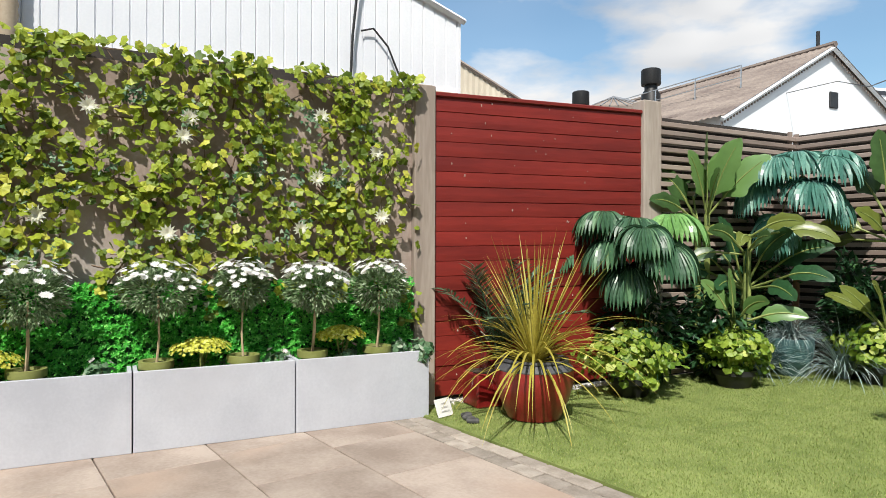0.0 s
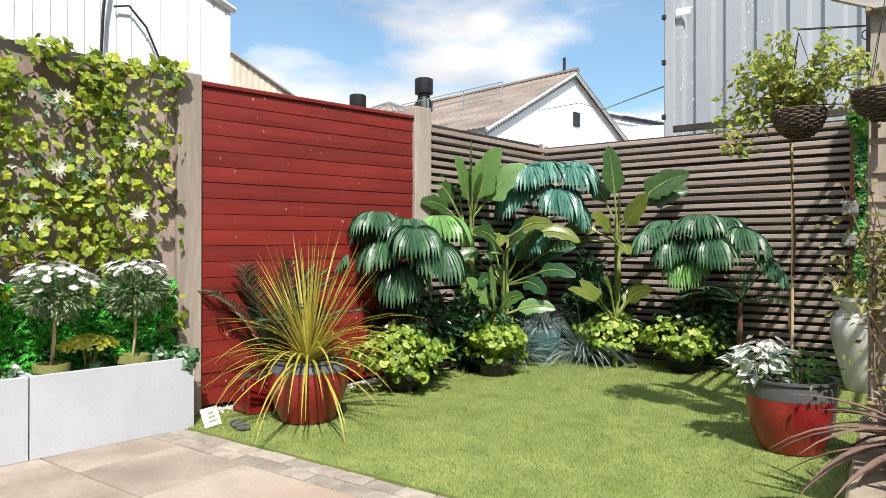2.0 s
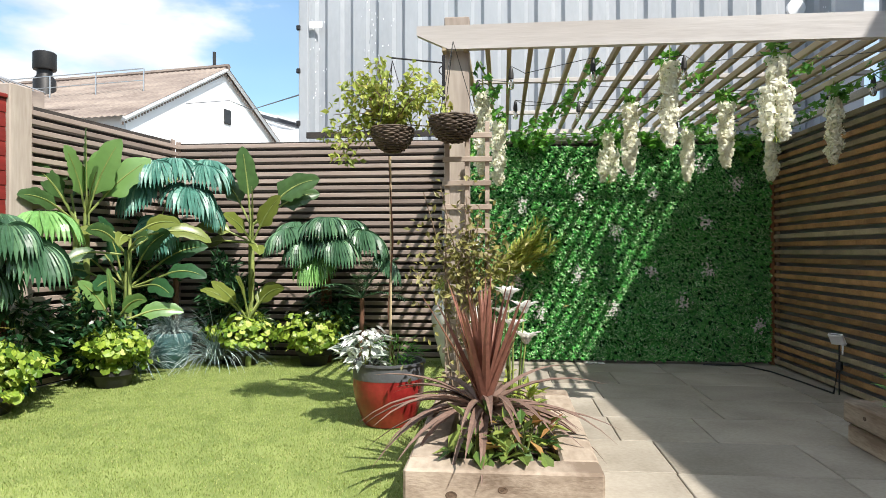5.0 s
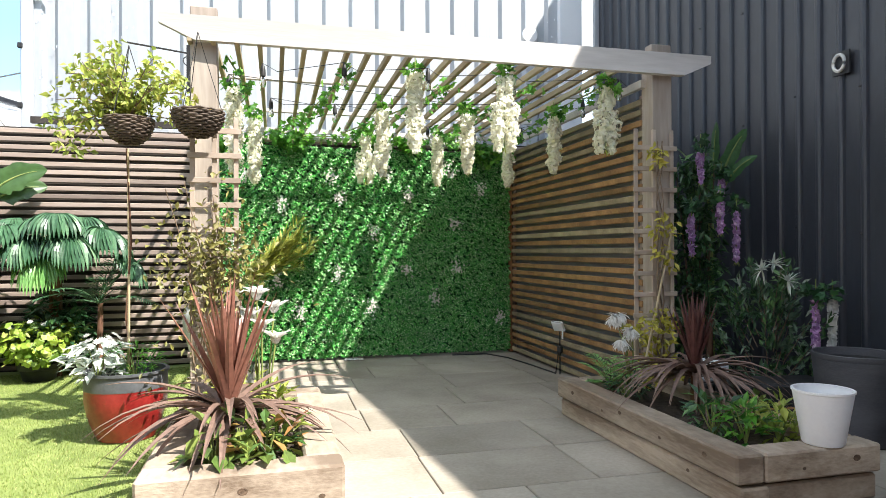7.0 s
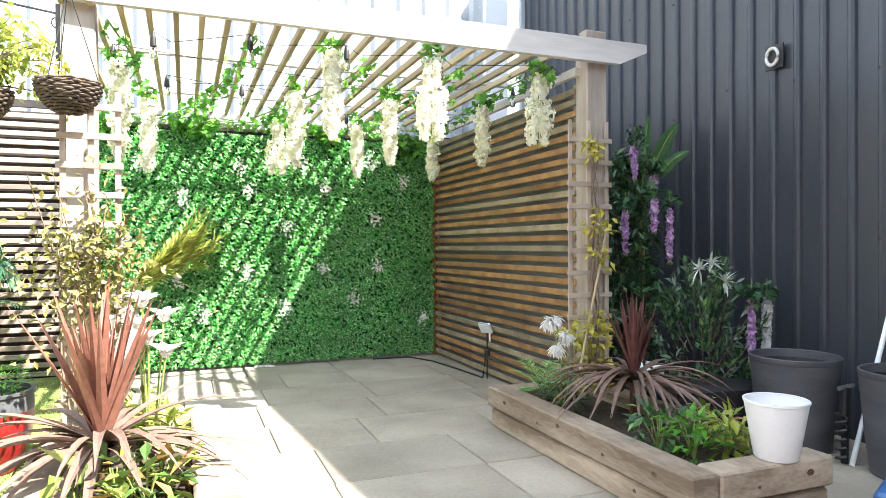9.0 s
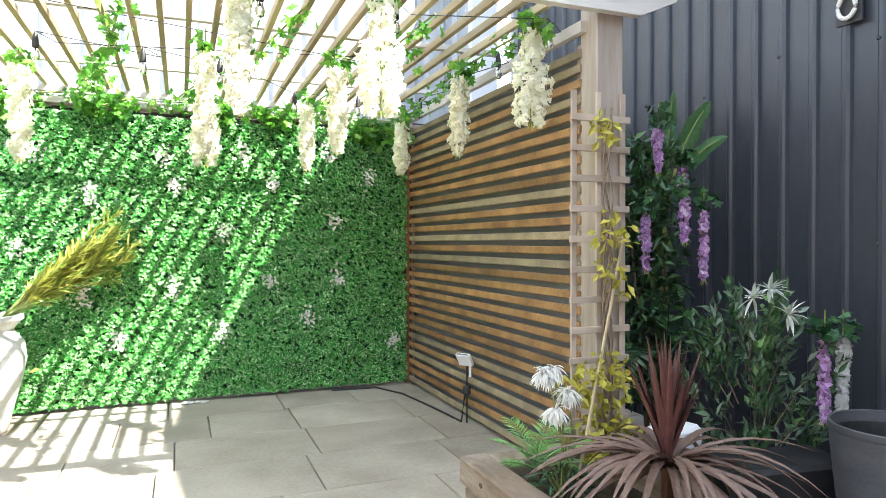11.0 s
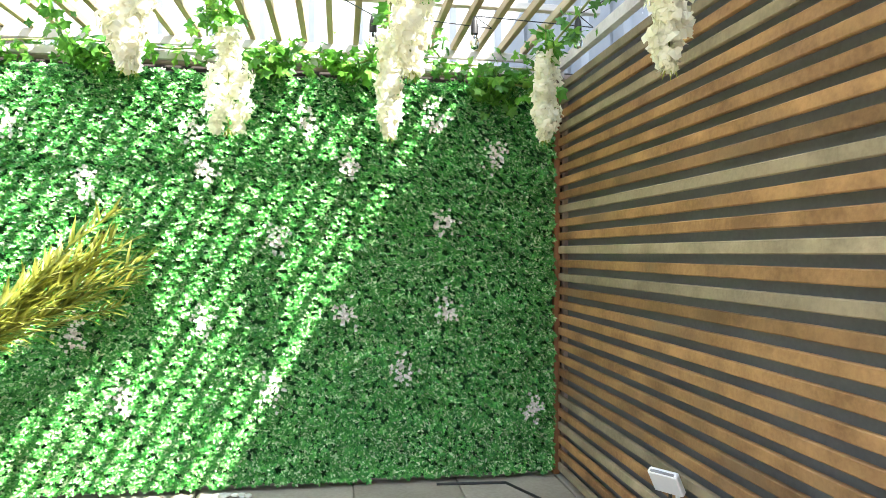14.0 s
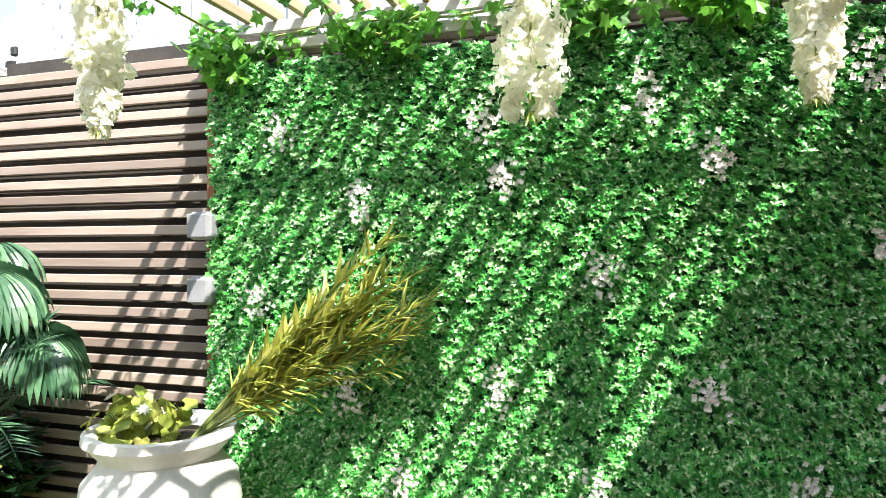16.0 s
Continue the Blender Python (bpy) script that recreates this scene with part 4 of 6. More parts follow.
def trellis(at, rz, w, h, label):
    t = thing("trellis", at, label, "trellis", "pergola trellises", rz=rz)
    for i in range(3):
        part("upright", Shape().box((-w / 2 + w * i / 2, 0, h / 2), (0.03, 0.016, h), bevel=0.002), "trellis", t)
    k = int(h / 0.155)
    for i in range(k):
        part("rail", Shape().box((rnd(-0.004, 0.004), -0.017, 0.1 + i * 0.155), (w + 0.06, 0.016, 0.034), bevel=0.002), "trellis", t)
    return t


trellis((0.66, 5.35, 0.0), 0.0, 0.26, 2.05, "square grid timber trellis on the pergola post")
trellis((3.765, 5.34, 0.0), 0.0, 0.3, 2.1, "square grid timber trellis with a climbing vine")

# ---- garden beds of sleepers ----
lb = thing("raised_bed", (0.89, 4.75, 0), "low timber sleeper bed with dark soil", "raised bed", "raised beds")
part("sleeper", Shape().box((0, -0.765, 0.135), (0.86, 0.17, 0.27), bevel=0.012), "sleeper", lb)
part("sleeper", Shape().box((0, 0.765, 0.135), (0.86, 0.17, 0.27), bevel=0.012), "sleeper", lb)
part("sleeper", Shape().box((-0.345, 0, 0.135), (0.17, 1.35, 0.27), bevel=0.012), "sleeper", lb)
part("sleeper", Shape().box((0.345, 0, 0.135), (0.17, 1.35, 0.27), bevel=0.012), "sleeper", lb)
part("soil", Shape().box((0, 0, 0.1), (0.51, 1.34, 0.2)), "soil", lb)

rb = thing("raised_bed", (3.43, 4.48, 0), "two-tier timber sleeper bed with dark soil", "raised bed", "raised beds")
for z, inset, hh in ((0.06, 0.028, 0.12), (0.205, 0.0, 0.134)):
    part("sleeper", Shape().box((-0.325 + inset, 0.01, z), (0.15, 1.92, hh), bevel=0.01), "sleeper", rb)
    part("sleeper", Shape().box((0.08, -0.88 + inset, z), (0.655, 0.15, hh), bevel=0.01), "sleeper", rb)
    part("sleeper", Shape().box((0.08, 0.88, z), (0.655, 0.15, hh), bevel=0.01), "sleeper", rb)
    part("sleeper", Shape().box((0.33, 0.0, z), (0.15, 1.6, hh), bevel=0.01), "sleeper", rb)
part("soil", Shape().box((0, 0, 0.1), (0.5, 1.6, 0.2)), "soil", rb)


def timber_knot(parent, at, way, r):
    """A dark oval knot with a sunken ring, flush with the sleeper's face."""
    k = part("knot", Shape().lathe([(r, -0.004), (r, 0.0012), (r * 0.75, 0.0018), (r * 0.68, 0.0008), (r * 0.3, 0.0012), (0.0, 0.0012)], n=14), "knot_wood", parent, "dark oval knot")
    k.matrix_basis = pose(*at, 90, 0, way) @ Matrix.Diagonal((1, 0.72, 1, 1))


for y, z, r in ((-0.72, 0.215, 0.018), (-0.34, 0.19, 0.012), (0.08, 0.225, 0.016), (0.3, 0.185, 0.011), (0.72, 0.21, 0.018), (-0.55, 0.08, 0.013)):
    timber_knot(rb, (-0.4 if z > 0.13 else -0.372, y, z), -90, r)
for x, z, r in ((0.26, 0.215, 0.021), (-0.04, 0.19, 0.01)):
    timber_knot(rb, (x, -0.955, z), 0, r)
for x, z, r in ((-0.22, 0.16, 0.026), (0.0, 0.19, 0.022), (0.33, 0.14, 0.015)):
    timber_knot(lb, (x, -0.85, z), 0, r)


# ---- planters along the side wall ----
def planter_box(ya, yb):
    a, b = Vector(side(ya, 0.0)), Vector(side(yb, 0.0))
    mid = (a + b) / 2
    t = thing("planter_box", mid, "pale grey smooth rectangular planter box", "planter", "row of planter boxes", rz=SIDE_DEG)
    ln, d, h, w = (b - a).length - 0.008, 0.335, 0.485, 0.025
    part("front_panel", Shape().box((d - w / 2, 0, h / 2), (w, ln, h), bevel=0.003), "planter", t)
    part("back_panel", Shape().box((0.02 + w / 2, 0, h / 2), (w, ln, h), bevel=0.003), "planter", t)
    for s in (-1, 1):
        part("side_panel", Shape().box((d / 2 + 0.008, s * (ln / 2 - w / 2), h / 2), (d - 2 * w - 0.02, w, h), bevel=0.003), "planter", t)
    part("soil", Shape().box((d / 2 + 0.01, 0, 0.2), (d - 2 * w - 0.03, ln - 2 * w, 0.39)), "soil", t)


for a, b in ((0.0, 0.965), (0.965, 1.965), (1.965, 2.93), (2.93, 3.9)):
    planter_box(a, b)


# ---- green leaf panels ----
def hedge_panel(name, at, rz, w, h, count, size, label, group, flowers=(), mat="hedge"):
    """A mat thick with small leaves, face along -y of its own."""
    t = thing(name, at, label, "hedge panel", group, rz=rz)
    # backing mat, coloured as dark as the shaded gaps
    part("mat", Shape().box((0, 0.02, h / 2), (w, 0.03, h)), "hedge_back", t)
    sh = Shape()
    sgn = -0.3 if abs(rz) > 45 else 0.3
    for i in range(count // 6):
        p = Vector((rnd(-w / 2, w / 2), 0, rnd(0, h)))
        dp = 0.5 + 0.5 * noise.noise(Vector((p.x * 9 + at[0] * 7, p.z * 9, 3.0 + at[2])))
        if dp < 0.2 and rnd(0, 1) < 0.6:
            continue
        p.y = -rnd(0.0, 0.03) - 0.025 * dp
        nrm = (Vector((sgn, -0.8, 0.62)) + ball(0.5)).normalized()
        a0 = nrm.orthogonal().normalized()
        b0 = nrm.cross(a0)
        s, tw, lift = size * rnd(0.7, 1.3), rnd(0, 6.28), rnd(0.05, 0.55)
        for k in range(6):
            a = tw + k * 1.0472 + rnd(-0.2, 0.2)
            d = a0 * math.cos(a) + b0 * math.sin(a) + nrm * lift
            sh.leaf(p, d, nrm, s * rnd(0.8, 1.15), s * 0.5)
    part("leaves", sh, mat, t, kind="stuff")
    for x, z in flowers:
        fs = Shape()
        for i in range(40):
            r = Vector((random.gauss(0, 0.034), -0.075 - rnd(0, 0.025), random.gauss(0, 0.046)))
            for q in range(4):
                a = q * math.pi / 2 + rnd(0, 1)
                fs.leaf(Vector((x, 0, z)) + r, (math.cos(a), -0.5, math.sin(a)), (0, -1, 0), 0.015, 0.012)
        part("blossom", fs, "pink_white", t, "small white and pink flower cluster", "stuff")
    return t


FLOWERS = [(3.34, 1.91), (3.06, 1.01), (2.08, 0.59), (2.8, 0.66), (3.04, 1.51), (2.48, 1.83), (2.09, 1.40), (3.57, 0.42), (1.69, 0.96), (2.47, 0.98),
           (1.3, 0.55), (1.62, 2.02), (0.72, 2.02), (2.25, 2.06), (1.1, 1.72), (1.72, 1.8), (2.98, 2.12), (1.05, 0.9), (0.62, 1.3)]
PW = (3.72 - 0.315) / 4
for i in range(4):
    for z, h in ((0.03, 0.703), (0.735, 0.705), (1.448, 0.9)):
        cx = 0.315 + PW * (i + 0.5)
        fl = [(x - cx, zz - z) for x, zz in FLOWERS if abs(x - cx) <= PW / 2 and z <= zz < z + h]
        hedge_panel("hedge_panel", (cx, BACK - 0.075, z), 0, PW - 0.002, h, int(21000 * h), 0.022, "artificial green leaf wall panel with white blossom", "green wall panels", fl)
for i in range(4):
    a, b = side(0.0 + i * 0.97, 0.05, 0.38), side(0.97 + i * 0.97, 0.05, 0.38)
    hedge_panel("hedge_panel", ((a[0] + b[0]) / 2, (a[1] + b[1]) / 2, 0.4), 90 + SIDE_DEG, 0.975, 0.6, 9000, 0.025, "bright green artificial leaf panel behind the planter", "planter hedge panels", (), "hedge_bright")

# ---- vine over the side wall ----
vine = thing("wall_vine", side(2.0, 0.0, 0.0), "yellow-green vine trained over the brown wall, with white daisies", "climbing plant", rz=SIDE_DEG)
lv, iv = Shape(), Shape()
for i in range(112):
    y, z = -2.0 + 3.85 * ((i * 0.618) % 1.0) + rnd(-0.1, 0.1), 0.85 + 1.5 * ((i + 0.5) / 112) + rnd(-0.1, 0.1)
    pts = []
    a = rnd(-0.9, 0.9) + math.pi / 2 * random.choice((0.6, 1, 1.4))
    for k in range(7):
        pts.append((0.02 + rnd(0, 0.03), y, z))
        a += rnd(-0.5, 0.5)
        y, z = max(-2.0, min(1.9, y + 0.11 * math.cos(a))), min(2.48, max(0.7, z + 0.11 * math.sin(a)))
    part("stem", Shape().tube(pts, 0.006, 0.003, n=5), "bark", vine)
    for p in pts:
        for j in range(random.randrange(3, 6)):
            q = Vector(p) + Vector((rnd(0.01, 0.11), random.gauss(0, 0.062), random.gauss(0, 0.055)))
            if q.y > 1.96 or q.z > 2.53:
                continue
            d = Vector((rnd(0.0, 0.8), rnd(-1, 1), rnd(-0.9, 0.5)))
            lv.lobed(q, d, (1, rnd(-0.6, 0.6), rnd(-0.1, 0.9)), rnd(0.028, 0.052))
part("leaves", lv, "vine", vine, kind="stuff")
for i in range(60):
    c = Vector((0.09, rnd(-1.9, 1.75), rnd(0.9, 2.25)))
    for j in range(10):
        q = c + Vector((rnd(-0.02, 0.03), random.gauss(0, 0.04), random.gauss(0, 0.04)))
        iv.lobed(q, (rnd(0, 0.5), rnd(-1, 1), rnd(-1, 0.6)), (1, rnd(-0.4, 0.4), 0.4), rnd(0.022, 0.036), 3, 0.5)
part("ivy", iv, "variegated", vine, "variegated ivy among the vine", "stuff")


def daisy(sh, c, nrm, r, petals=12, rows=2, wide=0.32):
    nrm = Vector(nrm).normalized()
    a = nrm.orthogonal().normalized()
    b = nrm.cross(a)
    for row in range(rows):
        for i in range(petals):
            t = 2 * math.pi * (i + 0.5 * row) / petals + rnd(-0.1, 0.1)
            d = a * math.cos(t) + b * math.sin(t) + nrm * (0.25 + 0.4 * row)
            sh.leaf(c, d, nrm, r * (1 - 0.25 * row), r * wide, 0.1)


for y, z in ((-0.55, 1.42), (-0.28, 2.09), (0.3, 2.07), (1.14, 1.72), (1.17, 2.16), (1.58, 1.93), (1.63, 1.46), (0.17, 1.32), (1.02, 1.36), (0.26, 1.95)):
    d = Shape()
    daisy(d, Vector((0.13, y, z)), (1, rnd(-0.3, 0.3), 0.1), 0.066)
    part("daisy", d, "cream_petal", vine, "white daisy flower")


# ---- plants: builders ----
def pot_profile(r0, r1, h, rim=0.015):
    return [(r0 * 0.9, 0.0), (r0, 0.012), (r0 + (r1 - r0) * 0.55, h * 0.55), (r1, h - 0.05), (r1 + rim, h - 0.045), (r1 + rim, h), (r1 - 0.01, h), (r1 - 0.02, h - 0.06)]


def soil_disc(parent, r, z):
    part("soil", Shape().lathe([(r, 0), (r * 0.6, 0.015), (0.0, 0.02)], (0, 0, z), 20), "soil", parent)


def daisy_tree(y, lean, r, h):
    t = thing("daisy_tree", side(y, 0.19, 0.395), "standard marguerite daisy with a round crown in an olive pot", "potted tree", "daisy trees in the planter", rz=rnd(0, 360))
    part("pot", Shape().lathe(pot_profile(0.07, 0.09, 0.13), n=20), "pot_olive", t)
    soil_disc(t, 0.085, 0.1)
    tip = Vector((lean * 0.5, lean, h))
    for k in range(2):
        part("stem", Shape().tube([(0.008 * k, 0, 0.1), tip * 0.5 + Vector((0.01 * k, 0.01, 0)), tip], 0.008, 0.006, 6), "cane", t)
    lf = Shape()
    for i in range(2100):
        p = ball()
        p = p.normalized() * (p.length ** 0.45)
        lump = 0.85 + 0.4 * noise.noise(p.normalized() * 2.2 + Vector((y * 5, h, r)))
        q = tip + Vector((p.x * r * lump, p.y * r * lump, p.z * r * (0.5 if p.z > 0 else 0.85) * lump + 0.05))
        lf.leaf(q, p + Vector((rnd(-0.6, 0.6), rnd(-0.6, 0.6), rnd(-0.4, 0.6))), (rnd(-1, 1), rnd(-1, 1), 1), rnd(0.03, 0.055), 0.014)
    part("crown", lf, "grey_leaf", t, "grey-green feathery crown", "stuff")
    for i in range(88):
        a = rnd(0, 2 * math.pi)
        rr = r * math.sqrt(rnd(0.0, 1.2))
        zz = 0.07 + r * 0.5 * math.sqrt(max(0.0, 1.1 - (rr / r) ** 2)) + rnd(-0.03, 0.05)
        d = Shape()
        daisy(d, tip + Vector((rr * math.cos(a), rr * math.sin(a), zz)), (math.cos(a) * rr / r * 0.6 + rnd(-0.3, 0.3), math.sin(a) * rr / r * 0.6 + rnd(-0.3, 0.3), 0.9), rnd(0.024, 0.032), 11, 1, 0.52)
        part("daisy", d, "white_petal", t)
    return t


for y, lean, r, h in ((0.72, 0.0, 0.23, 0.5), (1.42, 0.01, 0.24, 0.52), (2.1, 0.01, 0.235, 0.53), (2.62, 0.0, 0.19, 0.55), (3.08, 0.12, 0.22, 0.53), (3.55, 0.02, 0.225, 0.53)):
    daisy_tree(y, lean, r, h)


def bush(name, at, label, category, mat, r, h, count, size, kind="lobed", group="", flowers=None, nfl=0, stems=True, pot=None):
    """A low bushy plant, with its flowers."""
    t = thing(name, at, label, category, group, rz=rnd(0, 360))
    z = 0.0
    if pot:
        pm, pr, ph = pot
        part("pot", Shape().lathe(pot_profile(pr * 0.8, pr, ph), n=22), pm, t)
        soil_disc(t, pr * 0.93, ph - 0.04)
        z = ph - 0.05
    lf = Shape()
    for i in range(count):
        p = ball()
        p = p.normalized() * (p.length ** 0.4)
        bump = 0.72 + 0.55 * noise.noise(p.normalized() * 1.7 + Vector(at)) + rnd(0, 0.25)
        q = Vector((p.x * r * bump, p.y * r * bump, z + h * (0.5 + 0.5 * p.z * bump)))
        if q.z < 0.012:
            q.z = 0.012
        d = Vector((p.x, p.y, rnd(-0.5, 0.5)))
        s = size * rnd(0.65, 1.25)
        if kind == "lobed":
            lf.lobed(q, d * 0.35 + Vector((rnd(-0.5, 0.5), rnd(-0.5, 0.5), rnd(-1.0, 0.2))), Vector((p.x, p.y, 0.55)) + ball(0.4), s, 4, 0.88)
        else:
            lf.leaf(q, d + ball(0.6), Vector((0, 0, 1)) + ball(0.4), s * 2, s * (0.9 if kind == "broad" else 0.45))
    part("leaves", lf, mat, t, kind="stuff")
    if stems:
        for i in range(6):
            p = ball(0.7)
            st = Shape().tube([(0, 0, z), (p.x * r * 0.5, p.y * r * 0.5, z + h * 0.4), (p.x * r, p.y * r, z + h * 0.75)], 0.006, 0.003, 5)
            part("stem", st, "green_stem", t)
    for i in range(nfl):
        a, rr = rnd(0, 2 * math.pi), r * math.sqrt(rnd(0.1, 0.9))
        d = Shape()
        daisy(d, Vector((rr * math.cos(a), rr * math.sin(a), z + h * rnd(0.85, 1.05))), (math.cos(a), math.sin(a), 1.2), 0.03, 9, 2)
        part("flower", d, flowers, t)
    return t


for y in (0.45, 1.05, 1.78, 2.86, 3.33):
    bush("geranium", side(y, 0.18, 0.39), "small geranium with a pale flower head", "flower", "variegated", 0.085, 0.15, 80, 0.026, group="planter geraniums", flowers="pink_white", nfl=2)
bush("geranium", side(3.72, 0.18, 0.39), "small geranium with fresh green leaves", "flower", "variegated", 0.085, 0.17, 80, 0.026, group="planter geraniums")
for y, hz in ((1.22, 0.24), (2.36, 0.25), (3.28, 0.28), (0.3, 0.24)):
    t = thing("chrysanthemum", side(y, 0.2, 0.39), "flat yellow chrysanthemum mound above the planter", "flower", "yellow chrysanthemums")
    sh = Shape()
    for i in range(520):
        a, rr = rnd(0, 2 * math.pi), 0.19 * math.sqrt(rnd(0, 1))
        c = Vector((rr * math.cos(a) * 0.6, rr * math.sin(a), hz + 0.02 - 1.6 * rr * rr + rnd(-0.045, 0.0)))
        daisy(sh, c, (math.cos(a) * rr * 6, math.sin(a) * rr * 6, 1), 0.015, 6, 1, 0.6)
    part("blossom", sh, "yellow_petal", t, kind="stuff")
    for i in range(8):
        p = ball(0.07)
        part("stem", Shape().tube([(0, 0, 0), (p.x, p.y, hz - 0.03)], 0.004, 0.003, 5), "green_stem", t)
bush("ivy_plant", side(3.86, 0.27, 0.4), "variegated ivy spilling over the planter's end", "plant", "variegated", 0.09, 0.17, 110, 0.035, "lobed")


def cordyline(at, label, mat, n_up, n_arch, length, width, stem_h, spread, group="", droop=1.4, name="cordyline", fan=0.72, skirt=None):
    t = thing(name, at, label, "plant", group)
    if stem_h > 0.02:
        part("stem", Shape().tube([(0, 0, 0), (0, 0, stem_h)], 0.03, 0.025, 8), "fibre", t)
    for i in range(n_up + n_arch):
        a = i * 2.39996 + rnd(-0.2, 0.2)
        up = i < n_up
        el = rnd(0.04, fan) if up else rnd(0.6 if not skirt else 0.95, 1.5)
        d = Vector((math.cos(a) * math.sin(el), math.sin(a) * math.sin(el), math.cos(el)))
        ln = length * rnd(0.75, 1.1) * (1.0 if up else spread)
        sh = Shape()
        sh.strip((0, 0, stem_h - rnd(0, 0.05)), d, ln, width * rnd(0.8, 1.15), rnd(0.05, 0.35) if up else droop * rnd(0.6, 1.25), 7, 0.22)
        part("leaf", sh, mat if up or not skirt else skirt, t, "" if up or not skirt else "dry brown drooping leaf")
    return t


def glazed_pot(at, r_bot, r_mid, r_top, h, label, group="", name="glazed_pot", glaze=0.72):
    t = thing(name, at, label, "pot", group)
    pr = [(r_bot * 0.85, 0), (r_bot, 0.01)]
    hb = h * glaze
    for i in range(34):
        u = i / 33
        r = r_bot + (r_mid - r_bot) * math.sin(min(1.0, u * 1.15) * math.pi / 2)
        pr.append((r + 0.0022 * (i % 2), 0.012 + hb * u))
    part("body", Shape().lathe(pr, n=36), "pot_red", t, "ribbed red glaze")
    rr = pr[-1][0]
    part("collar", Shape().lathe([(rr, hb + 0.012), (rr * 1.005, hb + 0.02), (r_top, h - 0.02), (r_top + 0.012, h - 0.015), (r_top + 0.012, h), (r_top - 0.012, h), (r_top - 0.02, h - 0.07)], n=36, cap=False), "pot_grey", t, "smooth dark grey collar")
    soil_disc(t, r_top - 0.015, h - 0.06)
    return t


glazed_pot((-2.82, 4.42, 0.015), 0.19, 0.28, 0.235, 0.43, "round red and grey ribbed glazed pot on the turf", "red glazed pots", glaze=0.8)
cordyline((-2.82, 4.42, 0.36), "golden yellow-green cordyline in a red pot", "cordy_gold", 60, 80, 0.95, 0.021, 0.06, 1.02, "cordylines", 1.75)
sq = thing("square_pot", (-3.32, 4.36, 0.015), "small dark red square pot", "pot", rz=SIDE_DEG)
part("body", Shape().box((0, 0, 0.13), (0.24, 0.24, 0.26), bevel=0.012), "pot_red", sq)
part("soil", Shape().box((0, 0, 0.262), (0.2, 0.2, 0.01)), "soil", sq)
cordyline((-3.32, 4.36, 0.275), "wispy brown sedge in a red square pot", "cordy_dark", 20, 50, 0.24, 0.005, 0.0, 1.0, "", 2.2, "sedge")


def feather_palm(at, label, mat, count, length, group="", stem=0.25, leaflets=16, lw=0.02, ll=0.16, el0=0.25, el1=1.1, name="feather_palm"):
    t = thing(name, at, label, "palm", group)
    if stem > 0.03:
        part("stem", Shape().tube([(0, 0, 0), (0.01, 0, stem)], 0.03, 0.025, 8), "fibre", t)
    for i in range(count):
        a = i * 2.39996 + rnd(-0.3, 0.3)
        el = rnd(el0, el1)
        d = Vector((math.cos(a) * math.sin(el), math.sin(a) * math.sin(el), math.cos(el)))
        p, pts = Vector((0, 0, stem)), []
        for k in range(9):
            pts.append(p.copy())
            p = p + d * (length / 8)
            d = (d + Vector((0, 0, -0.13))).normalized()
        sh = Shape()
        sh.tube(pts, 0.005, 0.002, 5)
        for k in range(leaflets):
            u = 0.18 + 0.8 * k / leaflets
            x = u * 8
            q = pts[int(x)].lerp(pts[min(8, int(x) + 1)], x - int(x))
            f = (pts[min(8, int(x) + 1)] - pts[int(x)]).normalized() if int(x) < 8 else d
            s = f.cross(Vector((0, 0, 1))).normalized()
            for sg in (-1, 1):
                sh.leaf(q, f * 0.8 + s * sg + Vector((0, 0, rnd(-0.25, 0.1))), (0, 0, 1), ll * (1 - 0.55 * abs(u - 0.5)) * rnd(0.85, 1.1), lw)
        part("frond", sh, mat, t)
    return t


feather_palm((-3.45, 4.62, 0.02), "slender grey-green feathery palm against the red fence", "sage", 24, 0.85, "", 0.3, 20, 0.024, 0.19, 0.1, 0.75)
cd = thing("white_card", (-3.19, 3.9, 0.015), "small white printed card leaning in the turf", "sign", rz=100)
rx = Matrix.Rotation(radians(-22), 3, "X")
part("panel", Shape().box((0, 0.02, 0.065), (0.15, 0.008, 0.13), rx), "card", cd)
ink = Shape()
for i in range(3):
    ink.box((0.0, 0.014 + 0.011 * i - 0.014, 0.046 + 0.026 * i), (0.08 - 0.016 * i, 0.002, 0.004), rx)
part("print", ink, "ink", cd, "faint grey bars of print")
for i, (x, y) in enumerate(((-3.02, 3.98), (-2.95, 3.96), (-3.1, 4.02))):
    t = thing("flint", (x, y, 0.012), "dark broken slate piece on the turf", "stone", "slate pieces", rz=i * 50)
    part("stone", Shape().box((0, 0, 0.018), (0.1 - i * 0.01, 0.06, 0.035), bevel=0.012), "stone", t)


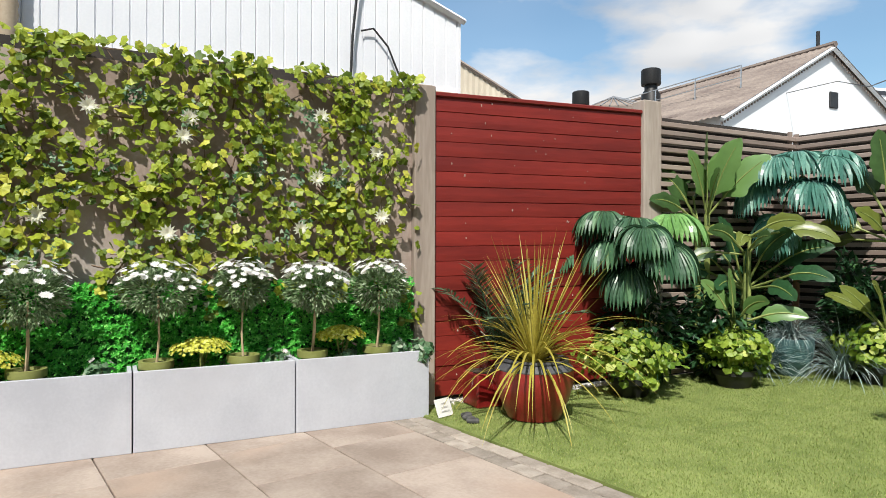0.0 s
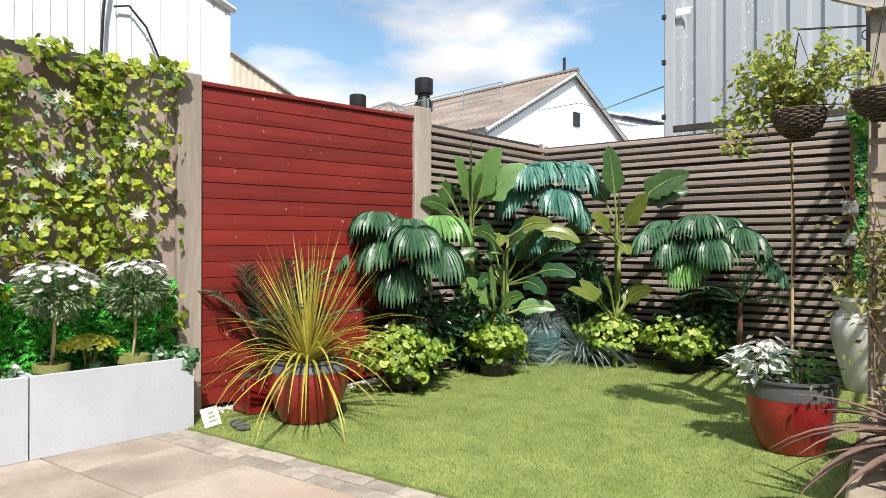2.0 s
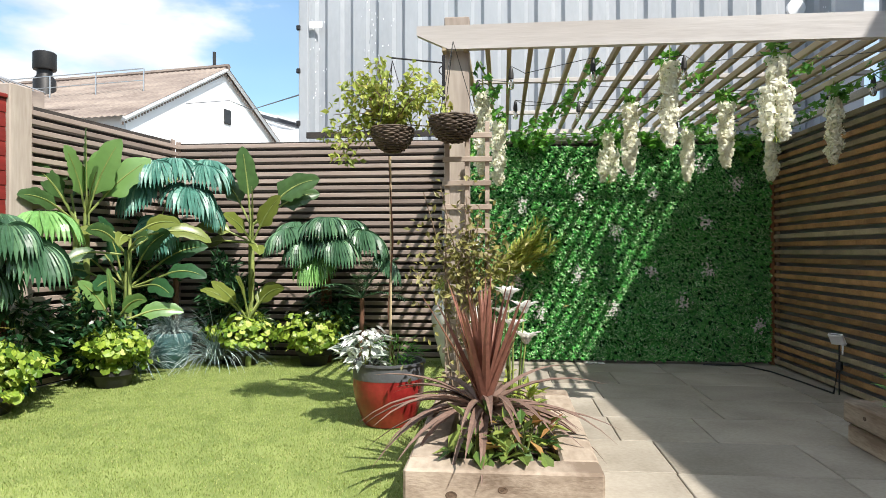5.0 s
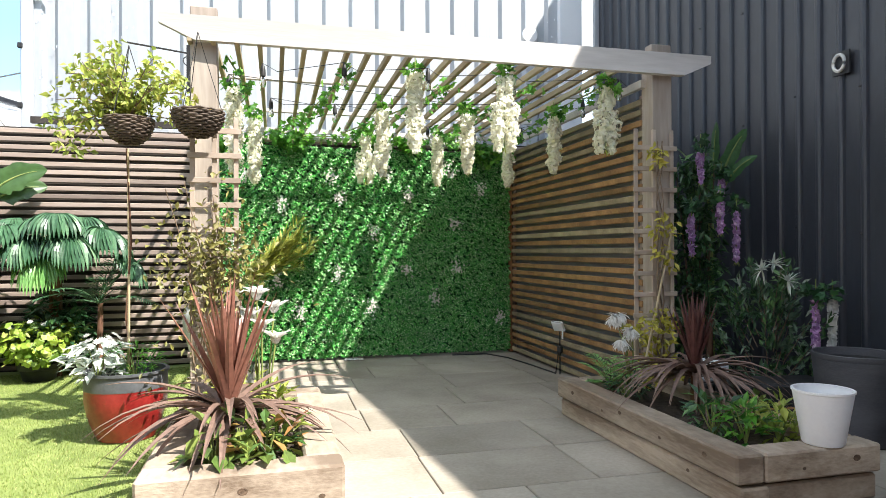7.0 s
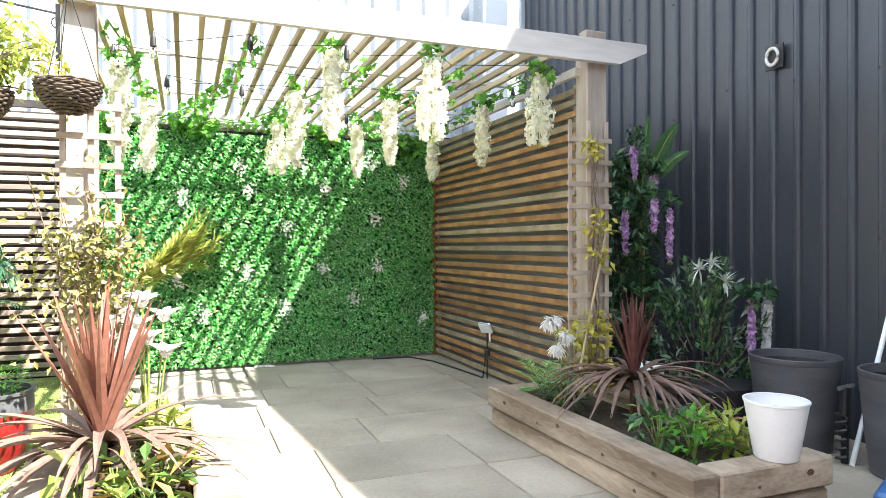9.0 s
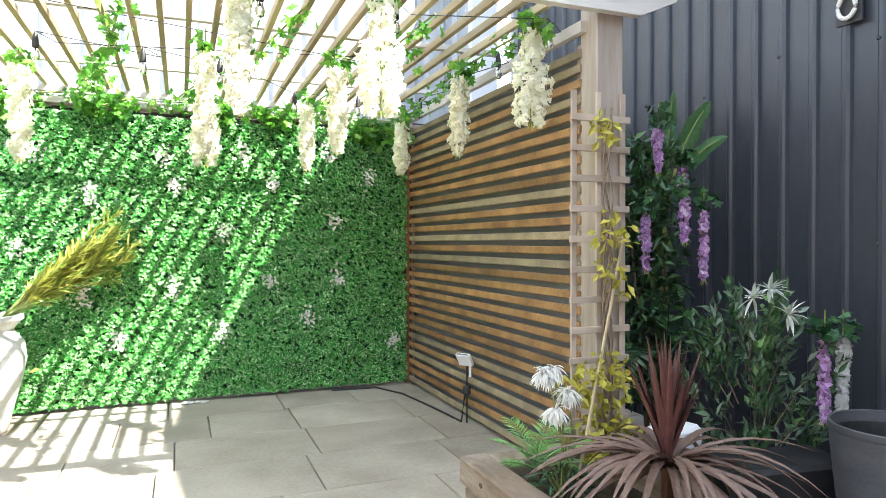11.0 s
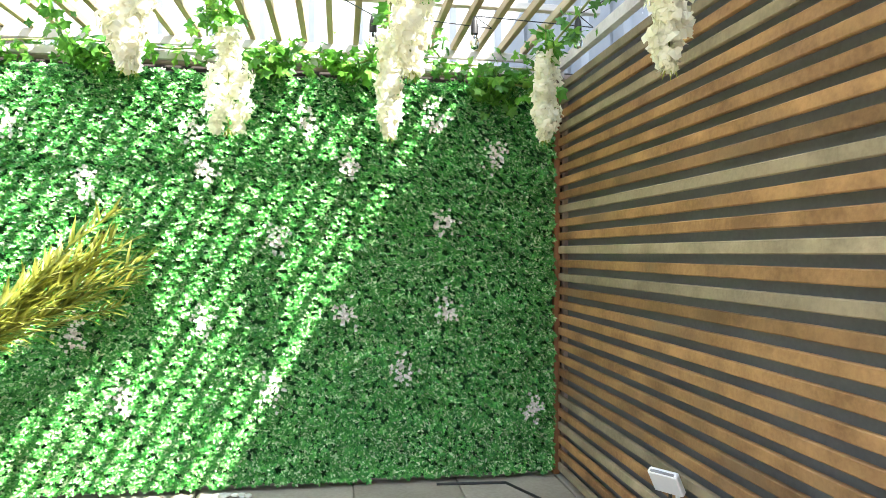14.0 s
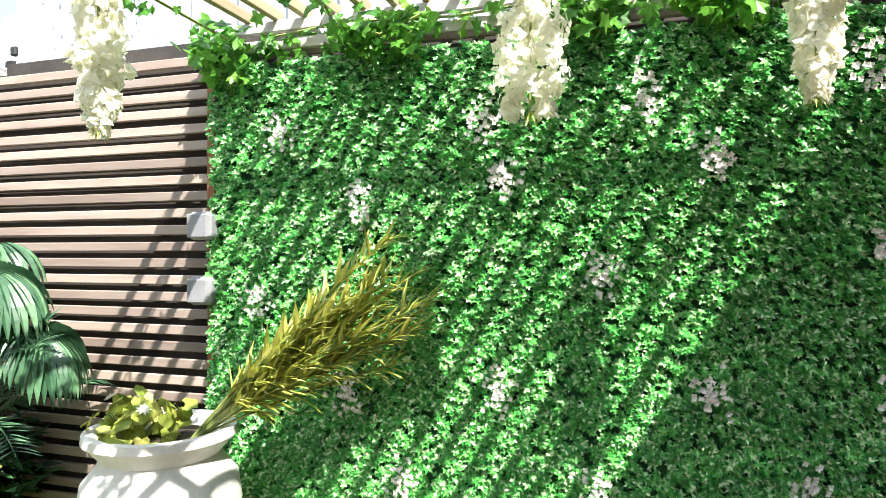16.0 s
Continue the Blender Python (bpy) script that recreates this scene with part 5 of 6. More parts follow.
# ---- tropical border ----
def fan_palm(at, h, leaves, label, group="", mat="palm", bright=(), trunk_r=0.035, r=0.3, lean=(0, 0)):
    """leaves: (way round in degrees, rise in degrees, stalk length, size)."""
    t = thing("fan_palm", at, label, "palm", group)
    tip = Vector((lean[0], lean[1], h))
    part("trunk", Shape().tube([(0, 0, 0), tip * 0.5 + Vector((0.01, 0.01, 0)), tip], trunk_r, trunk_r * 0.8, 9), "fibre", t)
    for k, (az, el, stalk, s) in enumerate(leaves):
        az, el = radians(az), radians(el)
        d = Vector((math.cos(az) * math.cos(el), math.sin(az) * math.cos(el), math.sin(el)))
        end = tip + d * stalk + Vector((0, 0, -0.25 * stalk * stalk))
        lf = Shape()
        f = (d * 0.8 + Vector((0, 0, -0.62 if el > -0.1 else -0.3))).normalized()
        sd = f.cross(Vector((0, 0, 1))).normalized()
        up = sd.cross(f).normalized()
        m = 31
        for i in range(m):
            a = radians(-128 + 256 * i / (m - 1))
            w = (f * math.cos(a) + sd * math.sin(a) + up * 0.34).normalized()
            ln = s * 0.94 * (0.78 + 0.22 * math.cos(a * 0.8)) * rnd(0.95, 1.04)
            lf.strip(end, w, ln, s * 0.14, 2.7 * rnd(0.9, 1.15), 8, 0.3, lambda u: 0.3 + 1.1 * u if u < 0.55 else max(0.04, 0.9 * ((1 - u) / 0.45) ** 0.8))
        leaf = part("leaf", lf, "palm_bright" if k in bright else mat, t)
        stk = Shape().tube([tip - Vector((0, 0, 0.05)), tip + d * stalk * 0.5 + Vector((0, 0, 0.02)), end], 0.008, 0.005, 5)
        part("stalk", stk, "green_stem", leaf)
    return t


def broad_leaf(base, way, length, width, droop, roll):
    """A banana blade: a grid along a drooping rib, rippled by side veins, with uneven, partly torn edges; gives the blade and its rib."""
    n, half = 18, 3
    p, d = Vector(base), Vector(way).normalized()
    blade, rib, rows = Shape(), [], []
    ph = rnd(0, 6)
    for k in range(n + 1):
        u = k / n
        sd = d.cross(Vector((0, 0, 1)))
        sd = sd.normalized() if sd.length > 0.05 else Vector((1, 0, 0))
        up = sd.cross(d).normalized()
        sd, up = sd * math.cos(roll) + up * math.sin(roll), up * math.cos(roll) - sd * math.sin(roll)
        w = width * 0.5 * max(0.03, min(1.0, u * 4.5 + 0.08)) * math.sqrt(max(0.003, 1 - (max(0.0, u - 0.4) / 0.6) ** 1.6))
        row = []
        for c in range(-half, half + 1):
            q = c / half
            edge = 1 + (0.1 * math.sin(u * 17 + ph + q) + rnd(-0.06, 0.04) if abs(c) == half else 0)
            row.append(p + sd * (w * q * edge) + up * (w * (0.3 * abs(q) - 0.2 * q * q + 0.045 * abs(q) * math.sin(u * 60 + ph))) - d * (0.12 * w * abs(q)))
        rows.append(row)
        rib.append(p + up * 0.002)
        p = p + d * (length / n)
        d = (d + Vector((0, 0, -droop / n))).normalized()
    m = 2 * half + 1
    blade.add([q for row in rows for q in row], [(k * m + i, k * m + i + 1, k * m + m + i + 1, k * m + m + i) for k in range(n) for i in range(m - 1)])
    blade.smooth = True
    return blade, rib


LIGHT = Vector((0.45, -0.75, 0.45))      # the open side, to which the broad leaves turn


def banana(at, leaves, label, group="", stem=0.25, sr=0.035, width=0.25, mat="banana", name="banana_plant"):
    """leaves: (way round, rise in degrees, stalk, length)."""
    t = thing(name, at, label, "plant", group)
    part("stem", Shape().tube([(0, 0, 0), (0, 0, stem)], sr, sr * 0.8, 9), "green_stem", t)
    for az, el, stalk, ln in leaves:
        az, el = radians(az), radians(el)
        d = Vector((math.cos(az) * math.cos(el), math.sin(az) * math.cos(el), math.sin(el)))
        base = Vector((0, 0, stem - 0.03))
        end = base + d * stalk
        sd = d.cross(Vector((0, 0, 1))).normalized()
        up = sd.cross(d)
        turn = math.atan2(-LIGHT.dot(sd), LIGHT.dot(up))
        blade, rib = broad_leaf(end, d, ln, width * ln / 0.5, 0.75 * rnd(0.6, 1.5), 0.95 * max(-1.6, min(1.6, turn)) + rnd(-0.25, 0.25))
        leaf = part("leaf", blade, mat, t)
        part("stalk", Shape().tube([base] + rib[:-3], 0.012, 0.003, 6), "green_stem", leaf, "pale yellow-green stalk and midrib")
    return t


fan_palm((-3.02, 5.86, 0.012), 1.2, [(-60, 55, 0.34, 0.44), (-150, 42, 0.44, 0.46), (-140, 4, 0.62, 0.4), (-100, 24, 0.3, 0.48), (-20, 14, 0.42, 0.5), (-68, -24, 0.26, 0.48), (22, 50, 0.44, 0.5), (170, 62, 0.36, 0.4), (-112, 50, 0.5, 0.42), (-45, 30, 0.5, 0.44)],
         "fan palm with broad drooping dark green leaves beside the red fence", "fan palms", bright=(6,))
fan_palm((-2.55, 7.7, 0.012), 1.92, [(-62, 48, 0.3, 0.52), (-150, 34, 0.36, 0.5), (-122, 0, 0.34, 0.52), (-42, -6, 0.36, 0.52), (-15, 28, 0.42, 0.48), (20, 38, 0.44, 0.44), (-85, -45, 0.5, 0.48), (160, 30, 0.36, 0.44), (80, 60, 0.3, 0.44), (-90, 30, 0.42, 0.46), (-10, -25, 0.4, 0.42)],
         "tall fan palm with teal-green drooping leaves in the corner", "fan palms", "palm_teal")
fan_palm((-1.02, 8.02, 0.012), 1.28, [(-90, 52, 0.3, 0.44), (-152, 25, 0.44, 0.46), (-122, 12, 0.3, 0.44), (-55, 14, 0.38, 0.46), (-12, 22, 0.48, 0.48), (-98, -24, 0.26, 0.46), (180, 38, 0.42, 0.4), (20, 48, 0.36, 0.4), (0, -5, 0.64, 0.42), (-70, 45, 0.42, 0.42)],
         "fan palm with fibrous brown trunk and drooping leaves", "fan palms", bright=(5,), trunk_r=0.065)
banana((-3.0, 6.9, 0.012), [(-57, 84, 0.2, 0.62), (0, 70, 0.22, 0.58), (33, 52, 0.24, 0.56), (-90, 70, 0.2, 0.5), (30, 76, 0.22, 0.55), (-45, 48, 0.22, 0.42)],
       "large banana plant with broad pale upright leaves", "banana plants", 1.56, width=0.26)
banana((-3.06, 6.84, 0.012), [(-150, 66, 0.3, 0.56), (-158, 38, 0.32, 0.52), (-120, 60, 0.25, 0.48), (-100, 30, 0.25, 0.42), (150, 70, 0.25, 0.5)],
       "banana plant beside the fence post, leaves coloured dark for shade", "banana plants", 1.5, width=0.2, mat="banana_shaded")
# filler plant; its near-black green stands for the shade behind the grass
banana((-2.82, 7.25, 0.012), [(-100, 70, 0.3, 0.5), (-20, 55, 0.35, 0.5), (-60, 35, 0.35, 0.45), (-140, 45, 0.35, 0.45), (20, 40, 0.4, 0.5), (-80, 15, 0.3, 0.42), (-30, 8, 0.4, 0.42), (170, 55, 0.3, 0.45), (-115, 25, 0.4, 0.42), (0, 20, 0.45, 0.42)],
       "filler banana plant behind the blue grass, coloured dark for deep shade", "banana plants", 0.85, width=0.2, mat="dark_leaf")
banana((-2.62, 6.98, 0.012), [(-150, 18, 0.14, 0.34), (0, 30, 0.18, 0.36), (28, 10, 0.34, 0.42), (-70, 4, 0.2, 0.32)],
       "banana plant with olive-green glossy leaves", "banana plants", 1.36, 0.02, 0.2, "banana_olive")
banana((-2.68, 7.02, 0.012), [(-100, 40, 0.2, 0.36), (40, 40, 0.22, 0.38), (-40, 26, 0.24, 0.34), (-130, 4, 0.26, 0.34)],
       "banana plant with leaves coloured dark for shade", "banana plants", 1.2, 0.022, 0.2, "banana_shaded")
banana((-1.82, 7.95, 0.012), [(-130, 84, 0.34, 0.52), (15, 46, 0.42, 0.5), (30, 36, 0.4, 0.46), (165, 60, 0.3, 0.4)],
       "banana plant with tall broad leaves against the slats, coloured dark for shade", "banana plants", 1.5, width=0.25, mat="banana_shaded")
banana((-1.78, 7.88, 0.012), [(-70, 68, 0.2, 0.46), (-20, 58, 0.2, 0.42), (-165, 26, 0.26, 0.36), (-110, 44, 0.16, 0.36), (-60, -6, 0.2, 0.3), (-175, 4, 0.3, 0.32)],
       "banana plant with olive-green leaves and yellow stalks", "banana plants", 1.32, 0.028, 0.25, "banana_olive")
banana((-2.62, 6.72, 0.012), [(-80, 80, 0.16, 0.38), (-20, 46, 0.18, 0.34), (25, 22, 0.24, 0.38), (-130, 64, 0.15, 0.36), (170, 55, 0.15, 0.32), (-60, 35, 0.2, 0.3)],
       "small banana plant with yellowish stems", "banana plants", 0.56, 0.026, 0.2)
banana((-1.75, 7.7, 0.012), [(-90, 65, 0.22, 0.36), (-20, 50, 0.24, 0.36), (180, 40, 0.26, 0.36), (-140, 52, 0.22, 0.34), (-50, 75, 0.18, 0.34), (60, 55, 0.2, 0.32)],
       "small banana plant with yellow stems", "banana plants", 0.52, 0.032, 0.2, "banana_olive")
feather_palm((-0.6, 7.9, 0.012), "feathery dark palm with arching fronds by the slats", "palm", 13, 0.6, "", 0.7, 18, 0.016, 0.14, 0.3, 1.3)
for (x, y), r, h in (((-2.87, 5.58), 0.4, 0.42), ((-2.56, 6.62), 0.3, 0.42), ((-1.84, 7.82), 0.33, 0.42), ((-1.1, 7.86), 0.37, 0.42)):
    bush("ground_ivy", (x, y, 0.012), "mound of bright yellow-green scalloped leaves in a black pot", "plant", "ground_leaf", r * 1.1, h * 1.12, 620, 0.041, group="bright leafy mounds", flowers="white_petal", nfl=3, pot=("black", 0.17, 0.16))
# filler shrubs whose dark green paints the border's deep shadows
for (x, y), r, h, z in (((-3.0, 5.95), 0.3, 0.5, 0.3), ((-2.85, 6.75), 0.28, 0.45, 0.3), ((-2.2, 8.12), 0.24, 0.8, 0.25), ((-2.0, 8.0), 0.25, 0.5, 0.3), ((-3.0, 7.55), 0.2, 0.95, 0.2), ((-1.0, 8.1), 0.3, 0.35, 0.35), ((-2.95, 7.75), 0.3, 1.2, 0.3)):
    bush("shrub", (x, y, 0.012), "glossy leafy filler shrub in the border, coloured dark for deep shade", "shrub", "dark_leaf", r * 1.15, h + z + 0.15, 640, 0.06, "broad", "border shrubs")
for (x, y), r in (((-3.02, 5.75), 0.26), ((-2.68, 6.72), 0.24), ((-1.0, 7.98), 0.28), ((-1.78, 7.9), 0.22)):
    bush("silver_shrub", (x, y, 0.36), "grey-green leafy spray with white flowers", "plant", "variegated", r, 0.2, 90, 0.045, "broad", "border sprays", "white_petal", 2)
bp_ = thing("studded_pot", (-2.55, 7.62, 0.012), "teal studded ceramic pot", "pot")
part("body", Shape().lathe([(0.14, 0), (0.15, 0.01), (0.2, 0.2), (0.21, 0.34), (0.2, 0.36), (0.17, 0.34)], n=28), "pot_blue", bp_)
for k in range(3):
    for i in range(14):
        a = 2 * math.pi * (i + 0.5 * (k % 2)) / 14
        rr = 0.165 + 0.02 * k
        part("stud", Shape().lathe([(0.012, 0), (0.009, 0.008), (0, 0.012)], (rr * math.cos(a), rr * math.sin(a), 0.07 + 0.08 * k), 6), "pot_blue", bp_)
soil_disc(bp_, 0.17, 0.32)
for (x, y, z), ln, n in (((-2.55, 7.62, 0.33), 0.42, 300), ((-2.72, 7.28, 0.02), 0.66, 320), ((-2.12, 7.78, 0.02), 0.85, 260)):
    t = thing("blue_grass", (x, y, z), "tuft of arching blue-grey grass", "grass", "blue grasses")
    sh = Shape()
    for i in range(n):
        a, el = rnd(0, 6.28), rnd(0.15, 1.0)
        sh.strip((rnd(-0.04, 0.04), rnd(-0.04, 0.04), 0), (math.cos(a) * math.sin(el), math.sin(a) * math.sin(el), math.cos(el)), ln * rnd(0.7, 1.1), 0.008, 1.9, 6, 0.1)
    part("blades", sh, "blue_grass", t, kind="stuff")

# ---- pot by the pergola post, hanging baskets ----
glazed_pot((0.1, 5.6, 0.012), 0.17, 0.245, 0.245, 0.44, "large red and dark grey ribbed glazed pot on the turf", "red glazed pots")
bush("white_flowers", (-0.05, 5.52, 0.38), "white flowering stock with silver leaves", "flower", "silver", 0.15, 0.28, 150, 0.05, "broad", "", "white_petal", 20)
bush("green_shrub", (0.15, 5.62, 0.38), "fine-leaved green shrub in the red pot", "shrub", "ivy", 0.17, 0.25, 260, 0.03, "fine")
pole = thing("twig_standard", (0.1, 5.66, 0.38), "slender reddish twig tied to a pale cane", "stem")
part("cane", Shape().tube([(0, 0, 0), (0.005, 0, 0.8), (0, 0, 1.5)], 0.009, 0.008, 6), "cane", pole)
part("twig", Shape().tube([(0.025, 0, 0), (-0.015, 0.01, 0.4), (0.02, -0.01, 0.9), (-0.01, 0, 1.5)], 0.01, 0.005, 6), "fibre", pole)


def basket(at, r, label, chain):
    t = thing("hanging_basket", at, label, "hanging basket", "hanging baskets")
    sh = Shape()
    for k in range(13):
        u = k / 12
        rr = r * math.sqrt(max(0.06, 1 - (1 - u) ** 2 * 0.86))
        pts = []
        for i in range(33):
            a = 2 * math.pi * i / 32
            pts.append(((rr + 0.007 * math.sin(a * 12 + k * math.pi)) * math.cos(a), (rr + 0.007 * math.sin(a * 12 + k * math.pi)) * math.sin(a), -0.145 * (1 - u) + rnd(-0.003, 0.003)))
        sh.tube(pts, 0.0075, n=5)
    part("weave", sh, "wicker", t)
    ln = Shape().lathe([(r * 0.3, -0.138), (r * 0.75, -0.085), (r * 0.95, -0.01), (r * 0.9, 0.0), (0.0, 0.015)], n=20)
    part("liner", ln, "moss", t)
    for i in range(3):
        a = i * 2.094
        part("chain", Shape().tube([(r * 0.95 * math.cos(a), r * 0.95 * math.sin(a), 0), (0.0, 0.0, chain)], 0.003, n=4), "iron", t)
    return t


basket((0.17, 5.34, 2.01), 0.137, "woven wicker hanging basket with a trailing yellow-green plant", 0.45)
basket((0.58, 5.2, 2.045), 0.148, "woven wicker hanging basket, empty, below the pergola beam", 0.485)
br = thing("bracket", (0.5, 5.42, 2.46), "black wrought iron hanging bracket with scrolls", "bracket")
part("arm", Shape().tube([(0, 0, 0), (-0.34, -0.08, 0.02)], 0.006, n=5), "iron", br)
part("backplate", Shape().box((0.0, 0.0, -0.1), (0.02, 0.02, 0.3)), "iron", br)
sc = Shape()
sc.tube([(-0.005 - 0.03 * math.sin(a) * (1 - a / 9), 0, -0.2 + 0.028 * math.cos(a)) for a in [i * 0.5 for i in range(13)]], 0.004, n=5)
sc.tube([(-0.005 - 0.03 * math.sin(a) * (1 - a / 9), 0, -0.05 + 0.028 * math.cos(a)) for a in [i * 0.5 for i in range(13)]], 0.004, n=5)
part("scroll", sc, "iron", br)
ac = thing("trailing_plant", (0.17, 5.34, 2.02), "yellow-green leafy shrub growing out of the hanging basket", "plant")
st, lf = Shape(), Shape()
for i in range(36):
    a = rnd(0, 6.28)
    d = Vector((math.cos(a) - 0.45, math.sin(a) * 0.6, rnd(-0.2, 2.6))).normalized()
    p, pts = Vector((0, 0, 0)), []
    for k in range(6):
        pts.append(p.copy())
        p = p + d * rnd(0.07, 0.1)
        d = (d + ball(0.35) + Vector((0, 0, -0.2))).normalized()
    st.tube(pts, 0.005, 0.002, 5)
    for q in pts[1:]:
        for j in range(8):
            lf.leaf(q + ball(0.06), ball() + Vector((0, 0, -0.4)), ball() + Vector((0, -0.5, 0.8)), rnd(0.035, 0.065), rnd(0.024, 0.04))
part("twig", st, "bark", ac, kind="stuff")
part("leaves", lf, "lime_leaf", ac, kind="stuff")

# ---- left bed planting ----
cordyline((0.8, 4.5, 0.2), "red-brown cordyline with upright and arching sword leaves", "cordy_red", 42, 50, 0.68, 0.052, 0.2, 0.98, "cordylines", 1.25, fan=0.5, skirt="cordy_skirt")
for x, y in ((0.76, 4.12), (0.98, 4.12), (0.88, 4.2), (1.02, 4.35)):
    bush("croton", (x, y, 0.2), "croton with yellow, green and red leaves", "plant", "croton", 0.13, 0.24, 36, 0.062, "broad", "crotons")
for x, y in ((1.02, 5.0), (0.75, 5.2), (0.9, 5.3)):
    bush("lime_plant", (x, y, 0.2), "lime green leafy plant in the bed", "plant", "lime_leaf", 0.12, 0.22, 60, 0.05, "broad", "lime plants")
lily = thing("white_lily", (0.95, 5.06, 0.2), "tall white lilies in the bed", "flower")
for x, y, z in ((-0.03, 0.02, 0.74), (0.07, 0.05, 0.66), (0.0, -0.03, 0.56), (0.08, 0.0, 0.48), (-0.05, 0.05, 0.62)):
    part("stem", Shape().tube([(x * 0.3, y * 0.3, 0), (x, y, z)], 0.007, 0.005, 5), "green_stem", lily)
    d = Shape()
    for i in range(11):
        a = i * 0.63
        d.strip((x, y, z - 0.03), (math.cos(a) * 0.55, math.sin(a) * 0.55, 0.9), rnd(0.09, 0.14), 0.065, 1.1, 5)
    part("flower", d, "white_petal", lily)
cl = thing("climbing_rose", (0.66, 5.31, 0.0), "olive-leaved climber on the trellis", "climbing plant")
lf = Shape()
for i in range(9):
    x, st = rnd(-0.15, 0.15), Shape()
    st.tube([(x * 0.3, 0, 0), (x, -0.03, 0.6), (x + rnd(-0.1, 0.1), -0.06, 1.1), (x + rnd(-0.15, 0.15), -0.04, rnd(1.3, 1.75))], 0.007, 0.003, 5)
    part("stem", st, "bark", cl)
for i in range(900):
    c = Vector((random.gauss(0, 0.15), -0.06 + random.gauss(0, 0.07), random.gauss(1.12, 0.15) if rnd(0, 1) < 0.8 else rnd(0.3, 1.7)))
    lf.leaf(c, ball(), ball() + Vector((0, -0.5, 1)), rnd(0.035, 0.06), rnd(0.02, 0.034))
part("leaves", lf, "olive_leaf", cl, kind="stuff")

# ---- urn with a yellow dracaena ----
urn = thing("stone_urn", (0.45, 7.85, 0.0), "pale stone urn with a wide rim against the green wall", "urn")
part("body", Shape().lathe([(0.165, 0), (0.185, 0.02), (0.215, 0.15), (0.28, 0.4), (0.3, 0.52), (0.285, 0.63), (0.235, 0.69), (0.22, 0.72), (0.26, 0.77), (0.283, 0.79), (0.28, 0.82), (0.24, 0.82), (0.215, 0.77)], n=40), "urn", urn)
soil_disc(urn, 0.22, 0.75)
bush("pelargonium", (0.38, 7.82, 0.76), "pale-edged pelargonium in the urn", "plant", "lime_leaf", 0.2, 0.18, 90, 0.045, "lobed", "", "white_petal", 2)
dr = thing("yellow_dracaena", (0.57, 7.86, 0.77), "yellow-green bushy spray leaning out of the urn", "plant")
st, lf = Shape(), Shape()
for i in range(20):
    d = Vector((0.78 + random.gauss(0, 0.1), 0.2 + random.gauss(0, 0.08), 0.6 + random.gauss(0, 0.13))).normalized()
    ln = rnd(0.68, 1.2)
    pts = [d * (ln * k / 8) + Vector((0, 0, -0.1 * (k / 8) ** 2)) for k in range(9)]
    st.tube(pts, 0.006, 0.003, 5)
    for k in range(64):
        u = 0.25 + 0.75 * k / 63
        x = u * 8
        q = pts[int(min(7, x))].lerp(pts[min(8, int(x) + 1)], x - int(x))
        lf.strip(q, d * 0.9 + ball(0.75), rnd(0.08, 0.16), 0.02, 0.5, 3, 0.15)
part("stem", st, "green_stem", dr, kind="stuff")
part("leaves", lf, "dracaena", dr, kind="stuff")

# ---- pergola hangings ----
def wisteria(at, ln, r, mat="cream_petal", label="hanging spray of creamy white silk wisteria", name="wisteria_spray", group="white wisteria", split=0):
    t = thing(name, at, label, "silk flower", group)
    sh = Shape()
    for i in range(int((1150 if split < 2 else 420) * ln / 0.6)):
        u = rnd(0, 1)
        a = rnd(0, 6.28)
        rr = r * (0.8 + 0.7 * noise.noise(Vector((math.cos(a) * 0.9, math.sin(a) * 0.9 + at[0] * 3, u * ln * 13)))) * (1 if u < 0.8 else (1.12 - u) / 0.32) * rnd(0.75, 1.1)
        off = (r * 0.8 if i % 2 else -r * 0.8) if split == 1 and u > 0.35 else 0
        p = Vector((off + rr * math.cos(a), rr * math.sin(a), -ln * u))
        sh.lobed(p, Vector((-math.sin(a) * rnd(-1, 1), math.cos(a) * rnd(-1, 1), rnd(-1.0, 0.5))) + ball(0.4), Vector((math.cos(a), math.sin(a), 0.25)) + ball(0.75), rnd(0.014, 0.026), 3, 0.7)
    part("blossoms", sh, mat, t, kind="stuff")
    part("cord", Shape().tube([(0, 0, 0.14), (0, 0, -ln * 0.95)], 0.004, n=5), "green_stem", t)
    for i in range(7):
        a, tl = i * 0.9, Shape()
        tl.strip((0, 0, -ln + 0.02), (math.cos(a) * 0.5, math.sin(a) * 0.5, -0.8), 0.06, 0.008, 0.2, 2)
        part("tail", tl, "lime_leaf", t)
    lf = Shape()
    for i in range(16):
        lf.lobed(ball(0.08) + Vector((0, 0, 0.05)), ball() + Vector((0, 0, -0.3)), ball() + Vector((0, 0, 1)), rnd(0.04, 0.06), 5, 0.6)
    part("leaves", lf, "ivy" if mat == "cream_petal" else "dark_leaf", t)
    return t


for x, y, zb, ln, sp in ((0.74, 5.98, 1.78, 0.6, 0), (0.85, 7.15, 1.83, 0.56, 0), (1.93, 7.67, 1.9, 0.47, 1), (1.89, 6.35, 1.83, 0.54, 0), (2.01, 5.62, 1.92, 0.56, 0), (2.67, 7.62, 1.89, 0.49, 0),
                         (2.65, 6.46, 1.88, 0.5, 0), (2.64, 5.48, 1.93, 0.52, 1), (3.39, 7.46, 1.87, 0.4, 0), (3.39, 6.3, 1.88, 0.48, 0), (3.52, 5.61, 1.96, 0.5, 1)):
    wisteria((x, y, zb + ln), ln, 0.062, split=sp)


